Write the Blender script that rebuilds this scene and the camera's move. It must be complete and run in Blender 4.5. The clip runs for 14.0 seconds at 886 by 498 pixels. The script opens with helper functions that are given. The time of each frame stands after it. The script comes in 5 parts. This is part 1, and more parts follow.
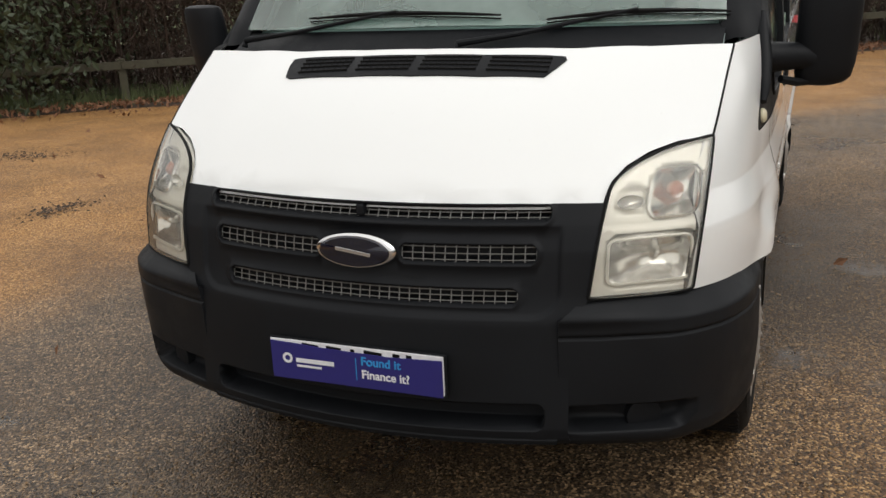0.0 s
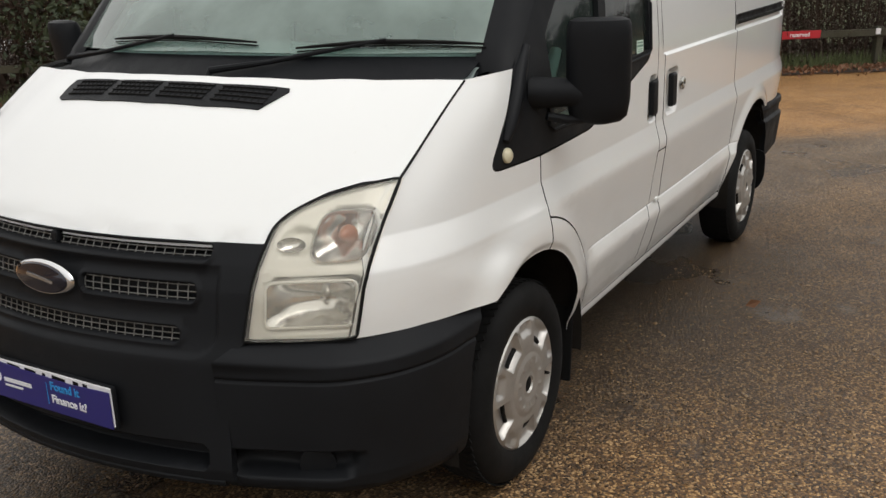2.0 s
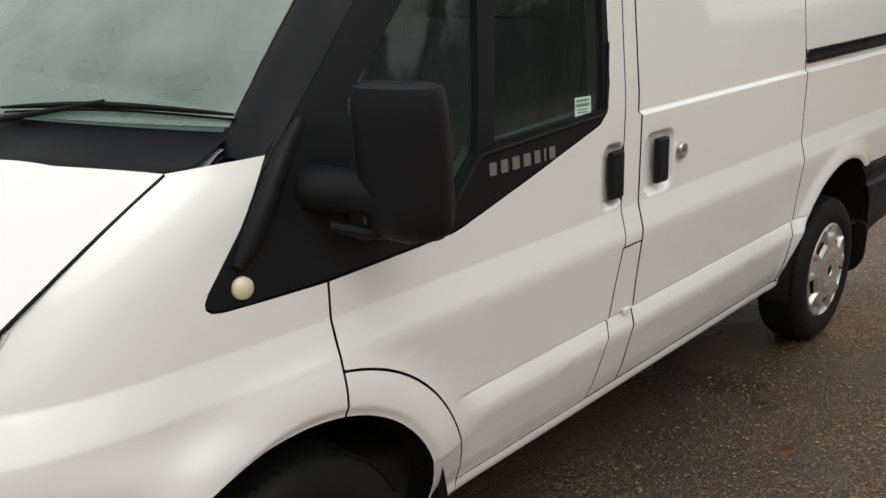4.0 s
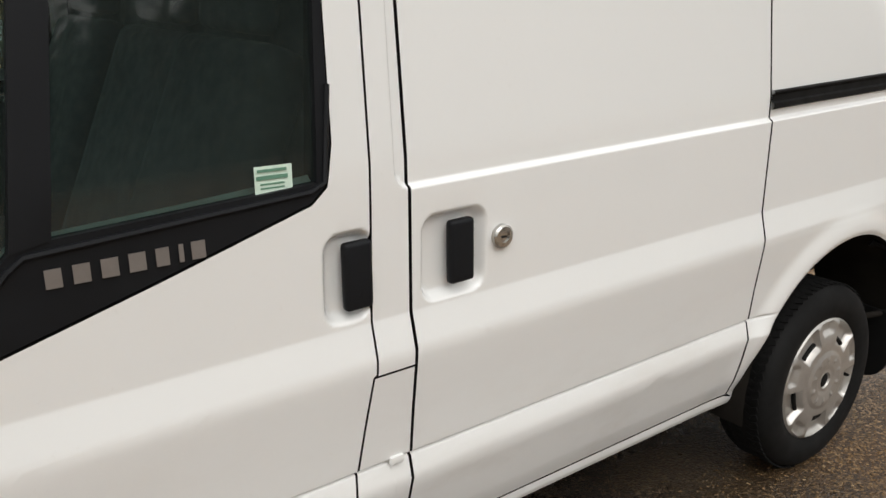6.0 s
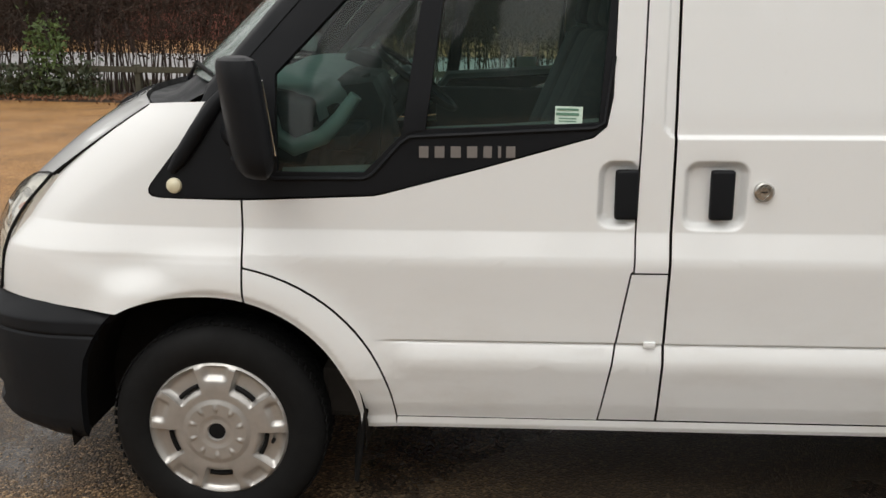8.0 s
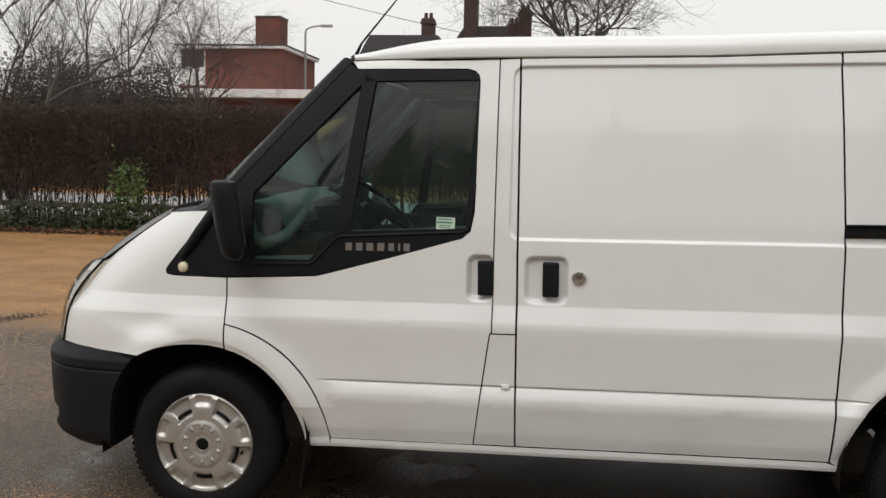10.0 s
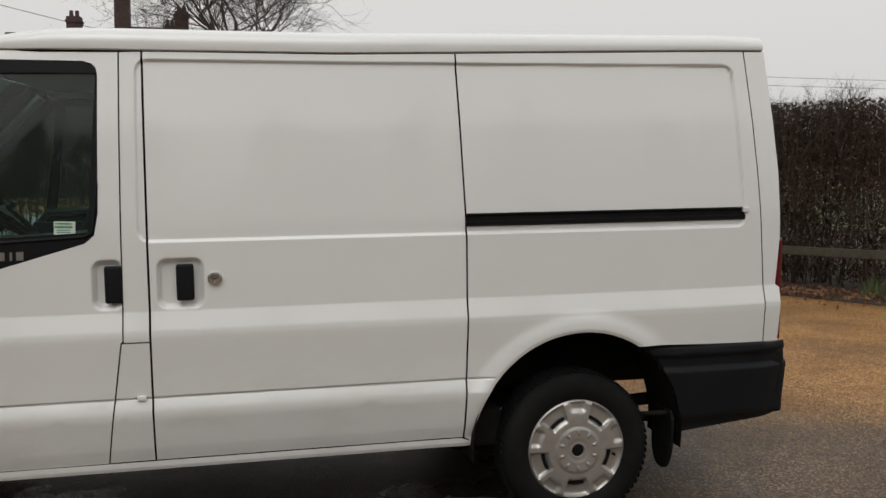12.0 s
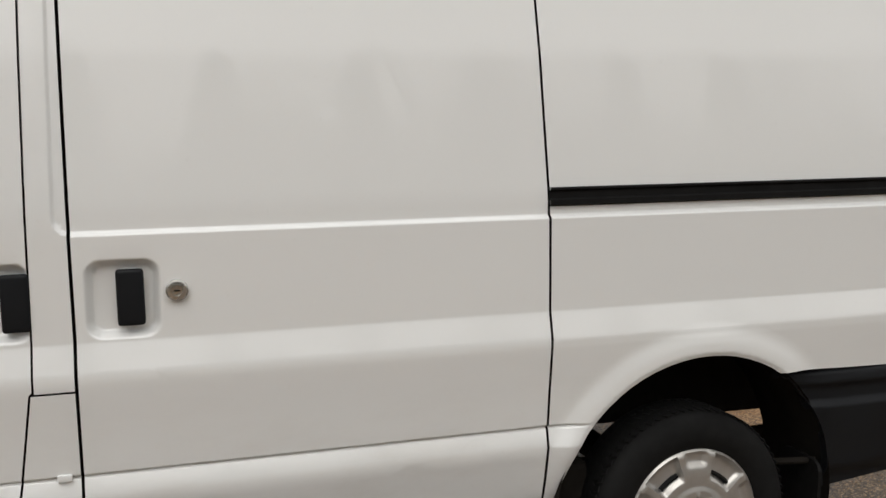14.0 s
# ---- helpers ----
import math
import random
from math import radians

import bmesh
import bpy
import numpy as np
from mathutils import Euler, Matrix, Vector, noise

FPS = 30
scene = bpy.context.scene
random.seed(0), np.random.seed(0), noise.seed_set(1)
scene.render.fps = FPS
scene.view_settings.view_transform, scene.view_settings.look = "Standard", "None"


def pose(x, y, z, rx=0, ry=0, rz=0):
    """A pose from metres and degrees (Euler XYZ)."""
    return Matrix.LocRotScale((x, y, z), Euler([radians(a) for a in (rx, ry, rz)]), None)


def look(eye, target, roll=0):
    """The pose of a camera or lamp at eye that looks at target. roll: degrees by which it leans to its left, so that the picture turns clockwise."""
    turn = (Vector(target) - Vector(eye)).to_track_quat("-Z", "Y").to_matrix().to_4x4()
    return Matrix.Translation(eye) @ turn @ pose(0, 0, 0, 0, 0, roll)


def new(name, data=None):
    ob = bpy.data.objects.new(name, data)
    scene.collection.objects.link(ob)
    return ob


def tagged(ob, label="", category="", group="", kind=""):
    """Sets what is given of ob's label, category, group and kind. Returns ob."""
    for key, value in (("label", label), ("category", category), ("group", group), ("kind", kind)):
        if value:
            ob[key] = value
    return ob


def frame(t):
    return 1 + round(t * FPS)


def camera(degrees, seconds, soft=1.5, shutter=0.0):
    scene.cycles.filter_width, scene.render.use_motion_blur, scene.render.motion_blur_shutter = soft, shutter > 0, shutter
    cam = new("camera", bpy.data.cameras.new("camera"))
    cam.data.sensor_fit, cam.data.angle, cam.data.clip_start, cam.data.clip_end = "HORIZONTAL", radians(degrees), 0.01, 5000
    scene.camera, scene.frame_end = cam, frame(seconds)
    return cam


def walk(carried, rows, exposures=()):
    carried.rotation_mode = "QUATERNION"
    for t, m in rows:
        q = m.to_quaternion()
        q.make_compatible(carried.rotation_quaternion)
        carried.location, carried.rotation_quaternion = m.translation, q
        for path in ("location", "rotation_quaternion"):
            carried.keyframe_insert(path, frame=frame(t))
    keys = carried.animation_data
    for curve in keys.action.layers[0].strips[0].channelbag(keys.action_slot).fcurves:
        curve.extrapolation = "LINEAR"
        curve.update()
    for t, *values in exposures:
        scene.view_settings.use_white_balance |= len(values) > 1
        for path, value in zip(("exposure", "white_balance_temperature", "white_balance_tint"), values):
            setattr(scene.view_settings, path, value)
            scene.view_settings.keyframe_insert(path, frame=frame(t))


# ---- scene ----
cam = camera(51.5, 14.0)
PATH = [
    (0, (-2.0, -1.038, 1.486), (-0.225, -0.319, 0.908), -2.6),
    (0.5, (-1.928, -1.35, 1.484), (-0.188, -0.541, 0.919), -2.4),
    (1, (-1.88, -1.627, 1.506), (-0.171, -0.754, 0.945), -2.1),
    (1.5, (-1.679, -1.867, 1.509), (0.002, -0.947, 0.937), -2.0),
    (2, (-1.416, -2.037, 1.531), (0.232, -1.062, 0.957), -1.9),
    (2.5, (-1.107, -2.109, 1.561), (0.495, -1.057, 0.989), -1.9),
    (3, (-0.786, -2.186, 1.565), (0.741, -1.027, 0.996), -1.8),
    (3.5, (-0.427, -2.284, 1.57), (1.027, -1.031, 1.007), -1.7),
    (4, (-0.079, -2.256, 1.578), (1.338, -0.964, 1.009), -1.2),
    (4.2, (0.058, -2.263, 1.598), (1.45, -0.948, 1.02), -1.0),
    (6.3, (1.336, -2.373, 1.606), (2.391, -0.771, 1.04), 0.7),
    (6.5, (1.393, -2.441, 1.569), (2.289, -0.728, 1.054), 0.1),
    (7, (1.403, -2.614, 1.523), (1.867, -0.736, 1.014), 0.3),
    (7.5, (1.48, -2.985, 1.511), (1.591, -1.049, 1.021), 0.5),
    (7.7, (1.573, -3.137, 1.513), (1.564, -1.202, 1.009), 0.5),
    (9.8, (2.396, -4.405, 1.52), (2.104, -2.444, 1.255), 1.0),
    (10, (2.383, -4.442, 1.489), (2.117, -2.468, 1.299), 1.2),
    (10.5, (2.459, -4.455, 1.483), (2.226, -2.475, 1.317), 1.1),
    (11, (2.516, -4.44, 1.471), (2.451, -2.448, 1.304), 0.7),
    (11.5, (2.571, -4.45, 1.47), (2.742, -2.464, 1.3), 0.3),
    (12, (2.524, -4.411, 1.457), (2.957, -2.466, 1.287), 0.1),
    (12.5, (2.538, -4.342, 1.449), (3.112, -2.434, 1.27), -0.0),
    (13, (2.467, -4.059, 1.388), (3.072, -2.161, 1.208), 0.1),
    (13.5, (2.381, -3.69, 1.399), (2.977, -1.791, 1.202), 0.1),
    (14, (2.431, -3.193, 1.412), (2.992, -1.288, 1.179), 0.0),
]
LIGHT = [(0.0, -0.02), (1.5, -0.02), (2.5, -0.13), (3.0, -0.08), (3.5, -0.10), (4.0, -0.01), (4.2, 0.16), (6.4, 0.31), (7.0, 0.34), (7.7, 0.24), (9.8, -0.02), (10.1, -0.10), (10.5, -0.36), (11.0, -0.31), (11.5, -0.42), (12.5, -0.36), (13.1, -0.33), (13.5, -0.19), (14.0, -0.10)]
walk(cam, [(t, look(eye, target, roll)) for t, eye, target, roll in PATH], LIGHT)

# ---- sky and sun: bright overcast winter day ----
world = bpy.data.worlds.new("overcast_sky")
world.use_nodes = True
scene.world = world
wn, wl = world.node_tree.nodes, world.node_tree.links
wn.clear()
sky = wn.new("ShaderNodeTexSky")
sky.sky_type, sky.sun_disc = "NISHITA", False
sky.sun_elevation, sky.sun_rotation = radians(52), radians(198)
sky.air_density, sky.dust_density = 1.0, 4.0
grey = wn.new("ShaderNodeHueSaturation")
grey.inputs["Saturation"].default_value = 0.12
cloud = wn.new("ShaderNodeMix")
cloud.data_type = "RGBA"
cloud.inputs["Factor"].default_value = 0.82
cloud.inputs["B"].default_value = (8.62, 8.48, 8.28, 1)
back = wn.new("ShaderNodeBackground")
back.inputs["Strength"].default_value = 0.092
wout = wn.new("ShaderNodeOutputWorld")
wl.new(sky.outputs["Color"], grey.inputs["Color"])
wl.new(grey.outputs["Color"], cloud.inputs["A"])
# overcast sky: brighter overhead than at the horizon
way, parts_xyz, rise, lum = wn.new("ShaderNodeTexCoord"), wn.new("ShaderNodeSeparateXYZ"), wn.new("ShaderNodeMapRange"), wn.new("ShaderNodeMix")
rise.inputs["From Min"].default_value, rise.inputs["From Max"].default_value = 0.0, 1.0
rise.inputs["To Min"].default_value, rise.inputs["To Max"].default_value = 1.20, 1.72
lum.data_type, lum.blend_type = "RGBA", "MULTIPLY"
lum.inputs["Factor"].default_value = 1.0
wl.new(way.outputs["Generated"], parts_xyz.inputs["Vector"])
wl.new(parts_xyz.outputs["Z"], rise.inputs["Value"])
wl.new(cloud.outputs["Result"], lum.inputs["A"])
wl.new(rise.outputs["Result"], lum.inputs["B"])
wl.new(lum.outputs["Result"], back.inputs["Color"])
wl.new(back.outputs["Background"], wout.inputs["Surface"])

sun_data = bpy.data.lights.new("sun", "SUN")
sun_data.energy, sun_data.angle, sun_data.color = 0.8, radians(40), (1.0, 0.97, 0.93)
sun = new("sun", sun_data)
sun.matrix_world = look((0, 0, 20), (5, 15, 0))

# ---- materials ----
class Mat:
    """A small node material builder on one Principled shader."""

    def __init__(self, name, base, rough=0.5, metal=0.0, coat=0.0, spec=0.5):
        self.m = bpy.data.materials.new(name)
        self.m.use_nodes = True
        self.n, self.l = self.m.node_tree.nodes, self.m.node_tree.links
        self.p = self.n["Principled BSDF"]
        self.p.inputs["Base Color"].default_value = (*base, 1)
        self.p.inputs["Roughness"].default_value = rough
        self.p.inputs["Metallic"].default_value = metal
        self.p.inputs["Coat Weight"].default_value = coat
        self.p.inputs["Coat Roughness"].default_value = 0.04
        self.p.inputs["Specular IOR Level"].default_value = spec
        self.co = None

    def coord(self):
        if self.co is None:
            self.co = self.n.new("ShaderNodeTexCoord").outputs["Object"]
        return self.co

    def noise(self, scale, detail=4, rough=0.6, stretch=None):
        t = self.n.new("ShaderNodeTexNoise")
        t.inputs["Scale"].default_value, t.inputs["Detail"].default_value, t.inputs["Roughness"].default_value = scale, detail, rough
        if stretch:
            mp = self.n.new("ShaderNodeMapping")
            mp.inputs["Scale"].default_value = stretch
            self.l.new(self.coord(), mp.inputs["Vector"])
            self.l.new(mp.outputs["Vector"], t.inputs["Vector"])
        else:
            self.l.new(self.coord(), t.inputs["Vector"])
        return t.outputs["Fac"]

    def cells(self, scale, out="Color"):
        t = self.n.new("ShaderNodeTexVoronoi")
        t.inputs["Scale"].default_value = scale
        self.l.new(self.coord(), t.inputs["Vector"])
        return t.outputs[out]

    def ramp(self, fac, stops):
        r = self.n.new("ShaderNodeValToRGB")
        e = r.color_ramp.elements
        while len(e) < len(stops):
            e.new(0.5)
        for k, (pos, col) in zip(e, stops):
            k.position = pos
            k.color = (*col, 1) if len(col) == 3 else col
        self.l.new(fac, r.inputs["Fac"])
        return r.outputs["Color"]

    def span(self, fac, a, b, lo=0.0, hi=1.0):
        r = self.n.new("ShaderNodeMapRange")
        r.interpolation_type = "SMOOTHSTEP"
        for key, v in (("From Min", a), ("From Max", b), ("To Min", lo), ("To Max", hi)):
            r.inputs[key].default_value = v
        self.l.new(fac, r.inputs["Value"])
        return r.outputs["Result"]

    def mix(self, fac, a, b, mode="MIX"):
        x = self.n.new("ShaderNodeMix")
        x.data_type, x.blend_type = "RGBA", mode
        for key, v in (("Factor", fac), ("A", a), ("B", b)):
            if isinstance(v, (int, float)):
                x.inputs[key].default_value = v
            elif isinstance(v, tuple):
                x.inputs[key].default_value = (*v, 1)
            else:
                self.l.new(v, x.inputs[key])
        return x.outputs["Result"]

    def math(self, op, a, b=0.0):
        x = self.n.new("ShaderNodeMath")
        x.operation = op
        for k, v in enumerate((a, b)):
            if isinstance(v, (int, float)):
                x.inputs[k].default_value = v
            else:
                self.l.new(v, x.inputs[k])
        return x.outputs["Value"]

    def axis(self, k):
        s = self.n.new("ShaderNodeSeparateXYZ")
        self.l.new(self.coord(), s.inputs["Vector"])
        return s.outputs[k]

    def to(self, key, out):
        self.l.new(out, self.p.inputs[key])
        return self

    def bump(self, height, strength=0.3, dist=0.002):
        b = self.n.new("ShaderNodeBump")
        b.inputs["Strength"].default_value, b.inputs["Distance"].default_value = strength, dist
        self.l.new(height, b.inputs["Height"])
        return self.to("Normal", b.outputs["Normal"])


def plain(name, base, rough=0.5, metal=0.0, grain=60, depth=0.12, coat=0.0, bump=0.15, spec=0.5):
    """A surface with grain and blotches round one base colour."""
    k = Mat(name, base, rough, metal, coat, spec)
    lo, hi = tuple(c * (1 - depth) for c in base), tuple(min(1, c * (1 + depth)) for c in base)
    big = k.ramp(k.noise(grain * 0.08, 3), [(0.3, lo), (0.7, hi)])
    fine = k.ramp(k.noise(grain, 5), [(0.3, lo), (0.7, hi)])
    k.to("Base Color", k.mix(0.5, big, fine))
    k.to("Roughness", k.span(k.noise(grain * 0.15, 3), 0.3, 0.7, max(0.03, rough * 0.85), min(1, rough * 1.15)))
    if bump:
        k.bump(k.noise(grain * 3, 3), bump, 0.001)
    return k.m


def paint_white():
    k = Mat("white_paint", (0.8, 0.8, 0.79), 0.32, 0, 1.0)
    k.p.inputs["Coat Roughness"].default_value = 0.02
    grime = k.math("MULTIPLY", k.span(k.axis(2), 0.95, 0.33), k.span(k.noise(2.2, 6, 0.65, (1, 1, 2.5)), 0.42, 0.72))
    spots = k.span(k.noise(55, 4, 0.7), 0.62, 0.78)
    tone = k.mix(k.noise(1.1, 3), (0.795, 0.805, 0.795), (0.755, 0.765, 0.755))
    tone = k.mix(k.math("MULTIPLY", grime, 0.28), tone, (0.46, 0.42, 0.36))
    tone = k.mix(k.math("MULTIPLY", spots, 0.10), tone, (0.5, 0.46, 0.4))
    k.to("Base Color", tone)
    k.to("Roughness", k.span(grime, 0, 1, 0.3, 0.55))
    return k.m


def black_plastic():
    k = Mat("black_plastic", (0.015, 0.016, 0.018), 0.5, spec=0.14)
    k.to("Base Color", k.mix(k.noise(3, 5, 0.65), (0.0062, 0.0068, 0.008), (0.0135, 0.0147, 0.0168)))
    k.to("Roughness", k.span(k.noise(6, 4), 0.3, 0.7, 0.42, 0.62))
    k.bump(k.noise(900, 2), 0.25, 0.0006)
    return k.m


def glass(name, tint, haze, haze_colour=(0.5, 0.56, 0.53)):
    """Clear sheet with Fresnel gloss; haze is the share of wet mist on it."""
    m = bpy.data.materials.new(name)
    m.use_nodes = True
    n, l = m.node_tree.nodes, m.node_tree.links
    n.clear()
    out = n.new("ShaderNodeOutputMaterial")
    clear, gloss = n.new("ShaderNodeBsdfTransparent"), n.new("ShaderNodeBsdfGlossy")
    clear.inputs["Color"].default_value = (*tint, 1)
    gloss.inputs["Roughness"].default_value = 0.03
    mist = n.new("ShaderNodeBsdfDiffuse")
    mist.inputs["Color"].default_value = (*haze_colour, 1)
    co, nz, rg = n.new("ShaderNodeTexCoord"), n.new("ShaderNodeTexNoise"), n.new("ShaderNodeMapRange")
    nz.inputs["Scale"].default_value, nz.inputs["Detail"].default_value = 3.5, 5
    rg.inputs["From Min"].default_value, rg.inputs["From Max"].default_value = 0.3, 0.7
    rg.inputs["To Min"].default_value, rg.inputs["To Max"].default_value = haze * 0.6, min(1, haze * 1.3)
    l.new(co.outputs["Object"], nz.inputs["Vector"])
    l.new(nz.outputs["Fac"], rg.inputs["Value"])
    a, b, fr = n.new("ShaderNodeMixShader"), n.new("ShaderNodeMixShader"), n.new("ShaderNodeFresnel")
    fr.inputs["IOR"].default_value = 1.5
    l.new(rg.outputs["Result"], a.inputs[0])
    l.new(clear.outputs[0], a.inputs[1])
    l.new(mist.outputs[0], a.inputs[2])
    l.new(fr.outputs[0], b.inputs[0])
    l.new(a.outputs[0], b.inputs[1])
    l.new(gloss.outputs[0], b.inputs[2])
    l.new(b.outputs[0], out.inputs["Surface"])
    return m


def ground_gravel():
    """Rolled gravel on tar: ochre where dry and loose, grey and wet on the driven lane."""
    k = Mat("wet_gravel", (0.2, 0.15, 0.1), 0.6)
    x, y = k.axis(0), k.axis(1)
    wob = k.math("MULTIPLY", k.math("SUBTRACT", k.noise(0.35, 5, 0.6), 0.5), 2.4)
    bend = k.math("ADD", k.math("MULTIPLY", k.math("MAXIMUM", k.math("SUBTRACT", x, 4.0), 0.0), 0.35), k.math("MULTIPLY", k.math("MINIMUM", x, 0.0), -0.30))
    lane = k.math("ADD", k.math("ADD", k.math("MULTIPLY", x, 0.33), y), k.math("ADD", wob, bend))
    dry = k.span(lane, 2.35, 3.45)
    near = k.math("ADD", k.math("MULTIPLY", y, -1.0), k.math("MULTIPLY", wob, 0.45))
    ochre = k.math("MULTIPLY", k.span(near, 0.75, 1.35), k.span(k.math("ADD", x, k.math("MULTIPLY", wob, 0.8)), 7.0, 3.8))
    stone = k.cells(128)
    sep = k.n.new("ShaderNodeSeparateColor")
    k.l.new(stone, sep.inputs["Color"])
    pick = sep.outputs[0]
    gold = k.ramp(pick, [(0.0, (0.088, 0.040, 0.011)), (0.35, (0.240, 0.114, 0.032)), (0.7, (0.370, 0.185, 0.055)), (1.0, (0.60, 0.36, 0.145))])
    wet = k.ramp(pick, [(0.0, (0.012, 0.009, 0.007)), (0.4, (0.074, 0.048, 0.028)), (0.75, (0.156, 0.102, 0.057)), (1.0, (0.46, 0.32, 0.185))])
    brown = k.ramp(pick, [(0.0, (0.014, 0.008, 0.003)), (0.4, (0.108, 0.053, 0.017)), (0.75, (0.235, 0.122, 0.040)), (1.0, (0.62, 0.39, 0.165))])
    tone = k.mix(ochre, wet, brown)
    tone = k.mix(dry, tone, gold)
    patch = k.ramp(k.noise(1.3, 6, 0.65), [(0.32, (0.62, 0.6, 0.58)), (0.6, (1.05, 1.05, 1.05))])
    tone = k.mix(1.0, tone, patch, "MULTIPLY")
    # gravel beside the van toned down: its shade painted in along with damp
    damp_shade = k.math("MULTIPLY", k.span(k.math("ADD", near, k.math("MULTIPLY", k.noise(2.5, 4), 0.6)), 3.0, 1.5), k.math("MULTIPLY", k.math("MULTIPLY", k.span(k.math("ADD", x, wob), 0.9, 2.4), k.span(k.math("ADD", x, wob), 5.4, 3.9)), k.span(near, -1.8, -0.9)))
    # the same before the bumper: painted shade mixed with dripped wet
    drip_shade = k.math("ADD", k.math("POWER", k.math("MULTIPLY", k.math("ADD", x, 0.25), 1.5), 2.0), k.math("POWER", k.math("MULTIPLY", k.math("ADD", y, -0.1), 0.85), 2.0))
    drip_shade = k.span(k.math("ADD", drip_shade, k.math("MULTIPLY", k.noise(2.2, 5), 1.4)), 1.75, 0.95)
    damp_shade = k.math("MAXIMUM", damp_shade, k.math("MULTIPLY", drip_shade, 0.7))
    tone = k.mix(k.math("MULTIPLY", damp_shade, 0.76), tone, (0.022, 0.017, 0.012))
    puddle = k.math("MULTIPLY", k.span(k.noise(0.9, 5, 0.6), 0.56, 0.66), k.span(dry, 0.4, 0.0))
    tone = k.mix(k.math("MULTIPLY", puddle, 0.55), tone, (0.03, 0.027, 0.025))
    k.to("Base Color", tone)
    wetness = k.math("ADD", k.math("MULTIPLY", ochre, 0.16), k.math("ADD", k.span(k.noise(0.6, 4), 0.35, 0.65, 0.24, 0.46), k.math("MULTIPLY", dry, 0.3)))
    k.to("Roughness", k.math("MULTIPLY", wetness, k.span(puddle, 0, 1, 1.0, 0.55)))
    dist = k.cells(128, "Distance")
    hgt = k.math("MULTIPLY", k.math("SUBTRACT", 1.0, dist), k.span(puddle, 0, 1, 1.0, 0.3))
    hgt = k.math("ADD", hgt, k.math("MULTIPLY", k.noise(9, 6, 0.7), 0.9))
    k.bump(hgt, 0.62, 0.006)
    return k.m


PAINT = paint_white()
BLACK = black_plastic()
RUBBER = plain("tyre_rubber", (0.006, 0.006, 0.006), 0.8, grain=40, depth=0.35, spec=0.2)
SEAL = plain("black_seal", (0.006, 0.006, 0.006), 0.7, spec=0.15)
UNDER = plain("dark_underbody", (0.016, 0.014, 0.012), 0.9, grain=14, depth=0.4, spec=0.08)
SILVER = plain("silver_wheel_paint", (0.44, 0.425, 0.40), 0.34, 0.65, 30, 0.14, 0.2, 0.05)
CHROME = plain("chrome", (0.75, 0.75, 0.75), 0.12, 1.0, 40, 0.05, bump=0)
STEEL = plain("brushed_steel", (0.5, 0.49, 0.46), 0.3, 0.9)
WIRE = plain("grey_grille_wire", (0.22, 0.22, 0.21), 0.42, 0.4)
LAMP_BACK = plain("lamp_housing", (0.86, 0.84, 0.77), 0.35, 0.1, 25, 0.1, bump=0)
LAMP_MIRROR = plain("lamp_reflector", (0.78, 0.77, 0.74), 0.19, 0.95, 30, 0.06, bump=0)
AMBER = plain("amber_lens", (0.40, 0.13, 0.06), 0.25, 0, 30, 0.15, 0.5)
CREAM = plain("cream_repeater_lens", (0.62, 0.57, 0.40), 0.3, 0, 60, 0.08, 0.5)
RED_LENS = plain("red_lens", (0.10, 0.005, 0.007), 0.2, 0, 40, 0.2, 0.6)
BLUE = plain("blue_plate", (0.022, 0.02, 0.16), 0.35, 0, 20, 0.06, 0.2, 0)
NAVY = plain("navy_enamel", (0.003, 0.004, 0.014), 0.2, 0, 20, 0.1, 0.6, 0)
WHITE_INK = plain("white_ink", (0.75, 0.75, 0.77), 0.5, bump=0)
CYAN_INK = plain("cyan_ink", (0.03, 0.28, 0.62), 0.5, bump=0)
GREY_INK = plain("silver_decal", (0.19, 0.172, 0.158), 0.45, 0.3, bump=0)
STICKER = plain("sticker_paper", (0.55, 0.68, 0.58), 0.6, bump=0)
GREEN_INK = plain("green_ink", (0.10, 0.22, 0.15), 0.6, bump=0)
SCREEN = glass("windscreen_glass", (0.62, 0.76, 0.71), 0.44, (0.40, 0.51, 0.465))
WINDOW = glass("door_glass", (0.54, 0.68, 0.635), 0.03, (0.42, 0.52, 0.48))
LENS = glass("headlamp_lens", (0.97, 0.96, 0.92), 0.13, (0.88, 0.85, 0.76))
DASH = plain("dashboard_plastic", (0.020, 0.024, 0.030), 0.55)
DASH_PALE = plain("pale_dash_plastic", (0.36, 0.44, 0.43), 0.55)
CLOTH = plain("dark_seat_cloth", (0.032, 0.036, 0.043), 0.95, grain=200, depth=0.3)
HEADLINER = plain("headliner", (0.32, 0.34, 0.33), 0.9)
GRAVEL = ground_gravel()
BARK = plain("grey_brown_bark", (0.055, 0.046, 0.038), 0.9, grain=18, depth=0.4)
TWIG = plain("dark_hedge_twigs", (0.046, 0.029, 0.020), 0.95, grain=8, depth=0.45, bump=0)
BIRCH = plain("birch_twigs", (0.085, 0.060, 0.056), 0.95, grain=6, depth=0.35, bump=0)
IVY = plain("evergreen_leaves", (0.030, 0.042, 0.016), 0.6, grain=6, depth=0.5, bump=0)
DEAD_LEAF = plain("dead_leaves", (0.17, 0.082, 0.042), 0.8, grain=9, depth=0.55, bump=0)
GRASS = plain("verge_grass", (0.07, 0.085, 0.03), 0.85, grain=8, depth=0.4, bump=0)
FENCE = plain("weathered_timber", (0.050, 0.047, 0.030), 0.85, grain=30, depth=0.35)
BRICK = plain("red_brick", (0.15, 0.058, 0.043), 0.9, grain=9, depth=0.22)
FASCIA = plain("white_fascia", (0.68, 0.66, 0.64), 0.6)
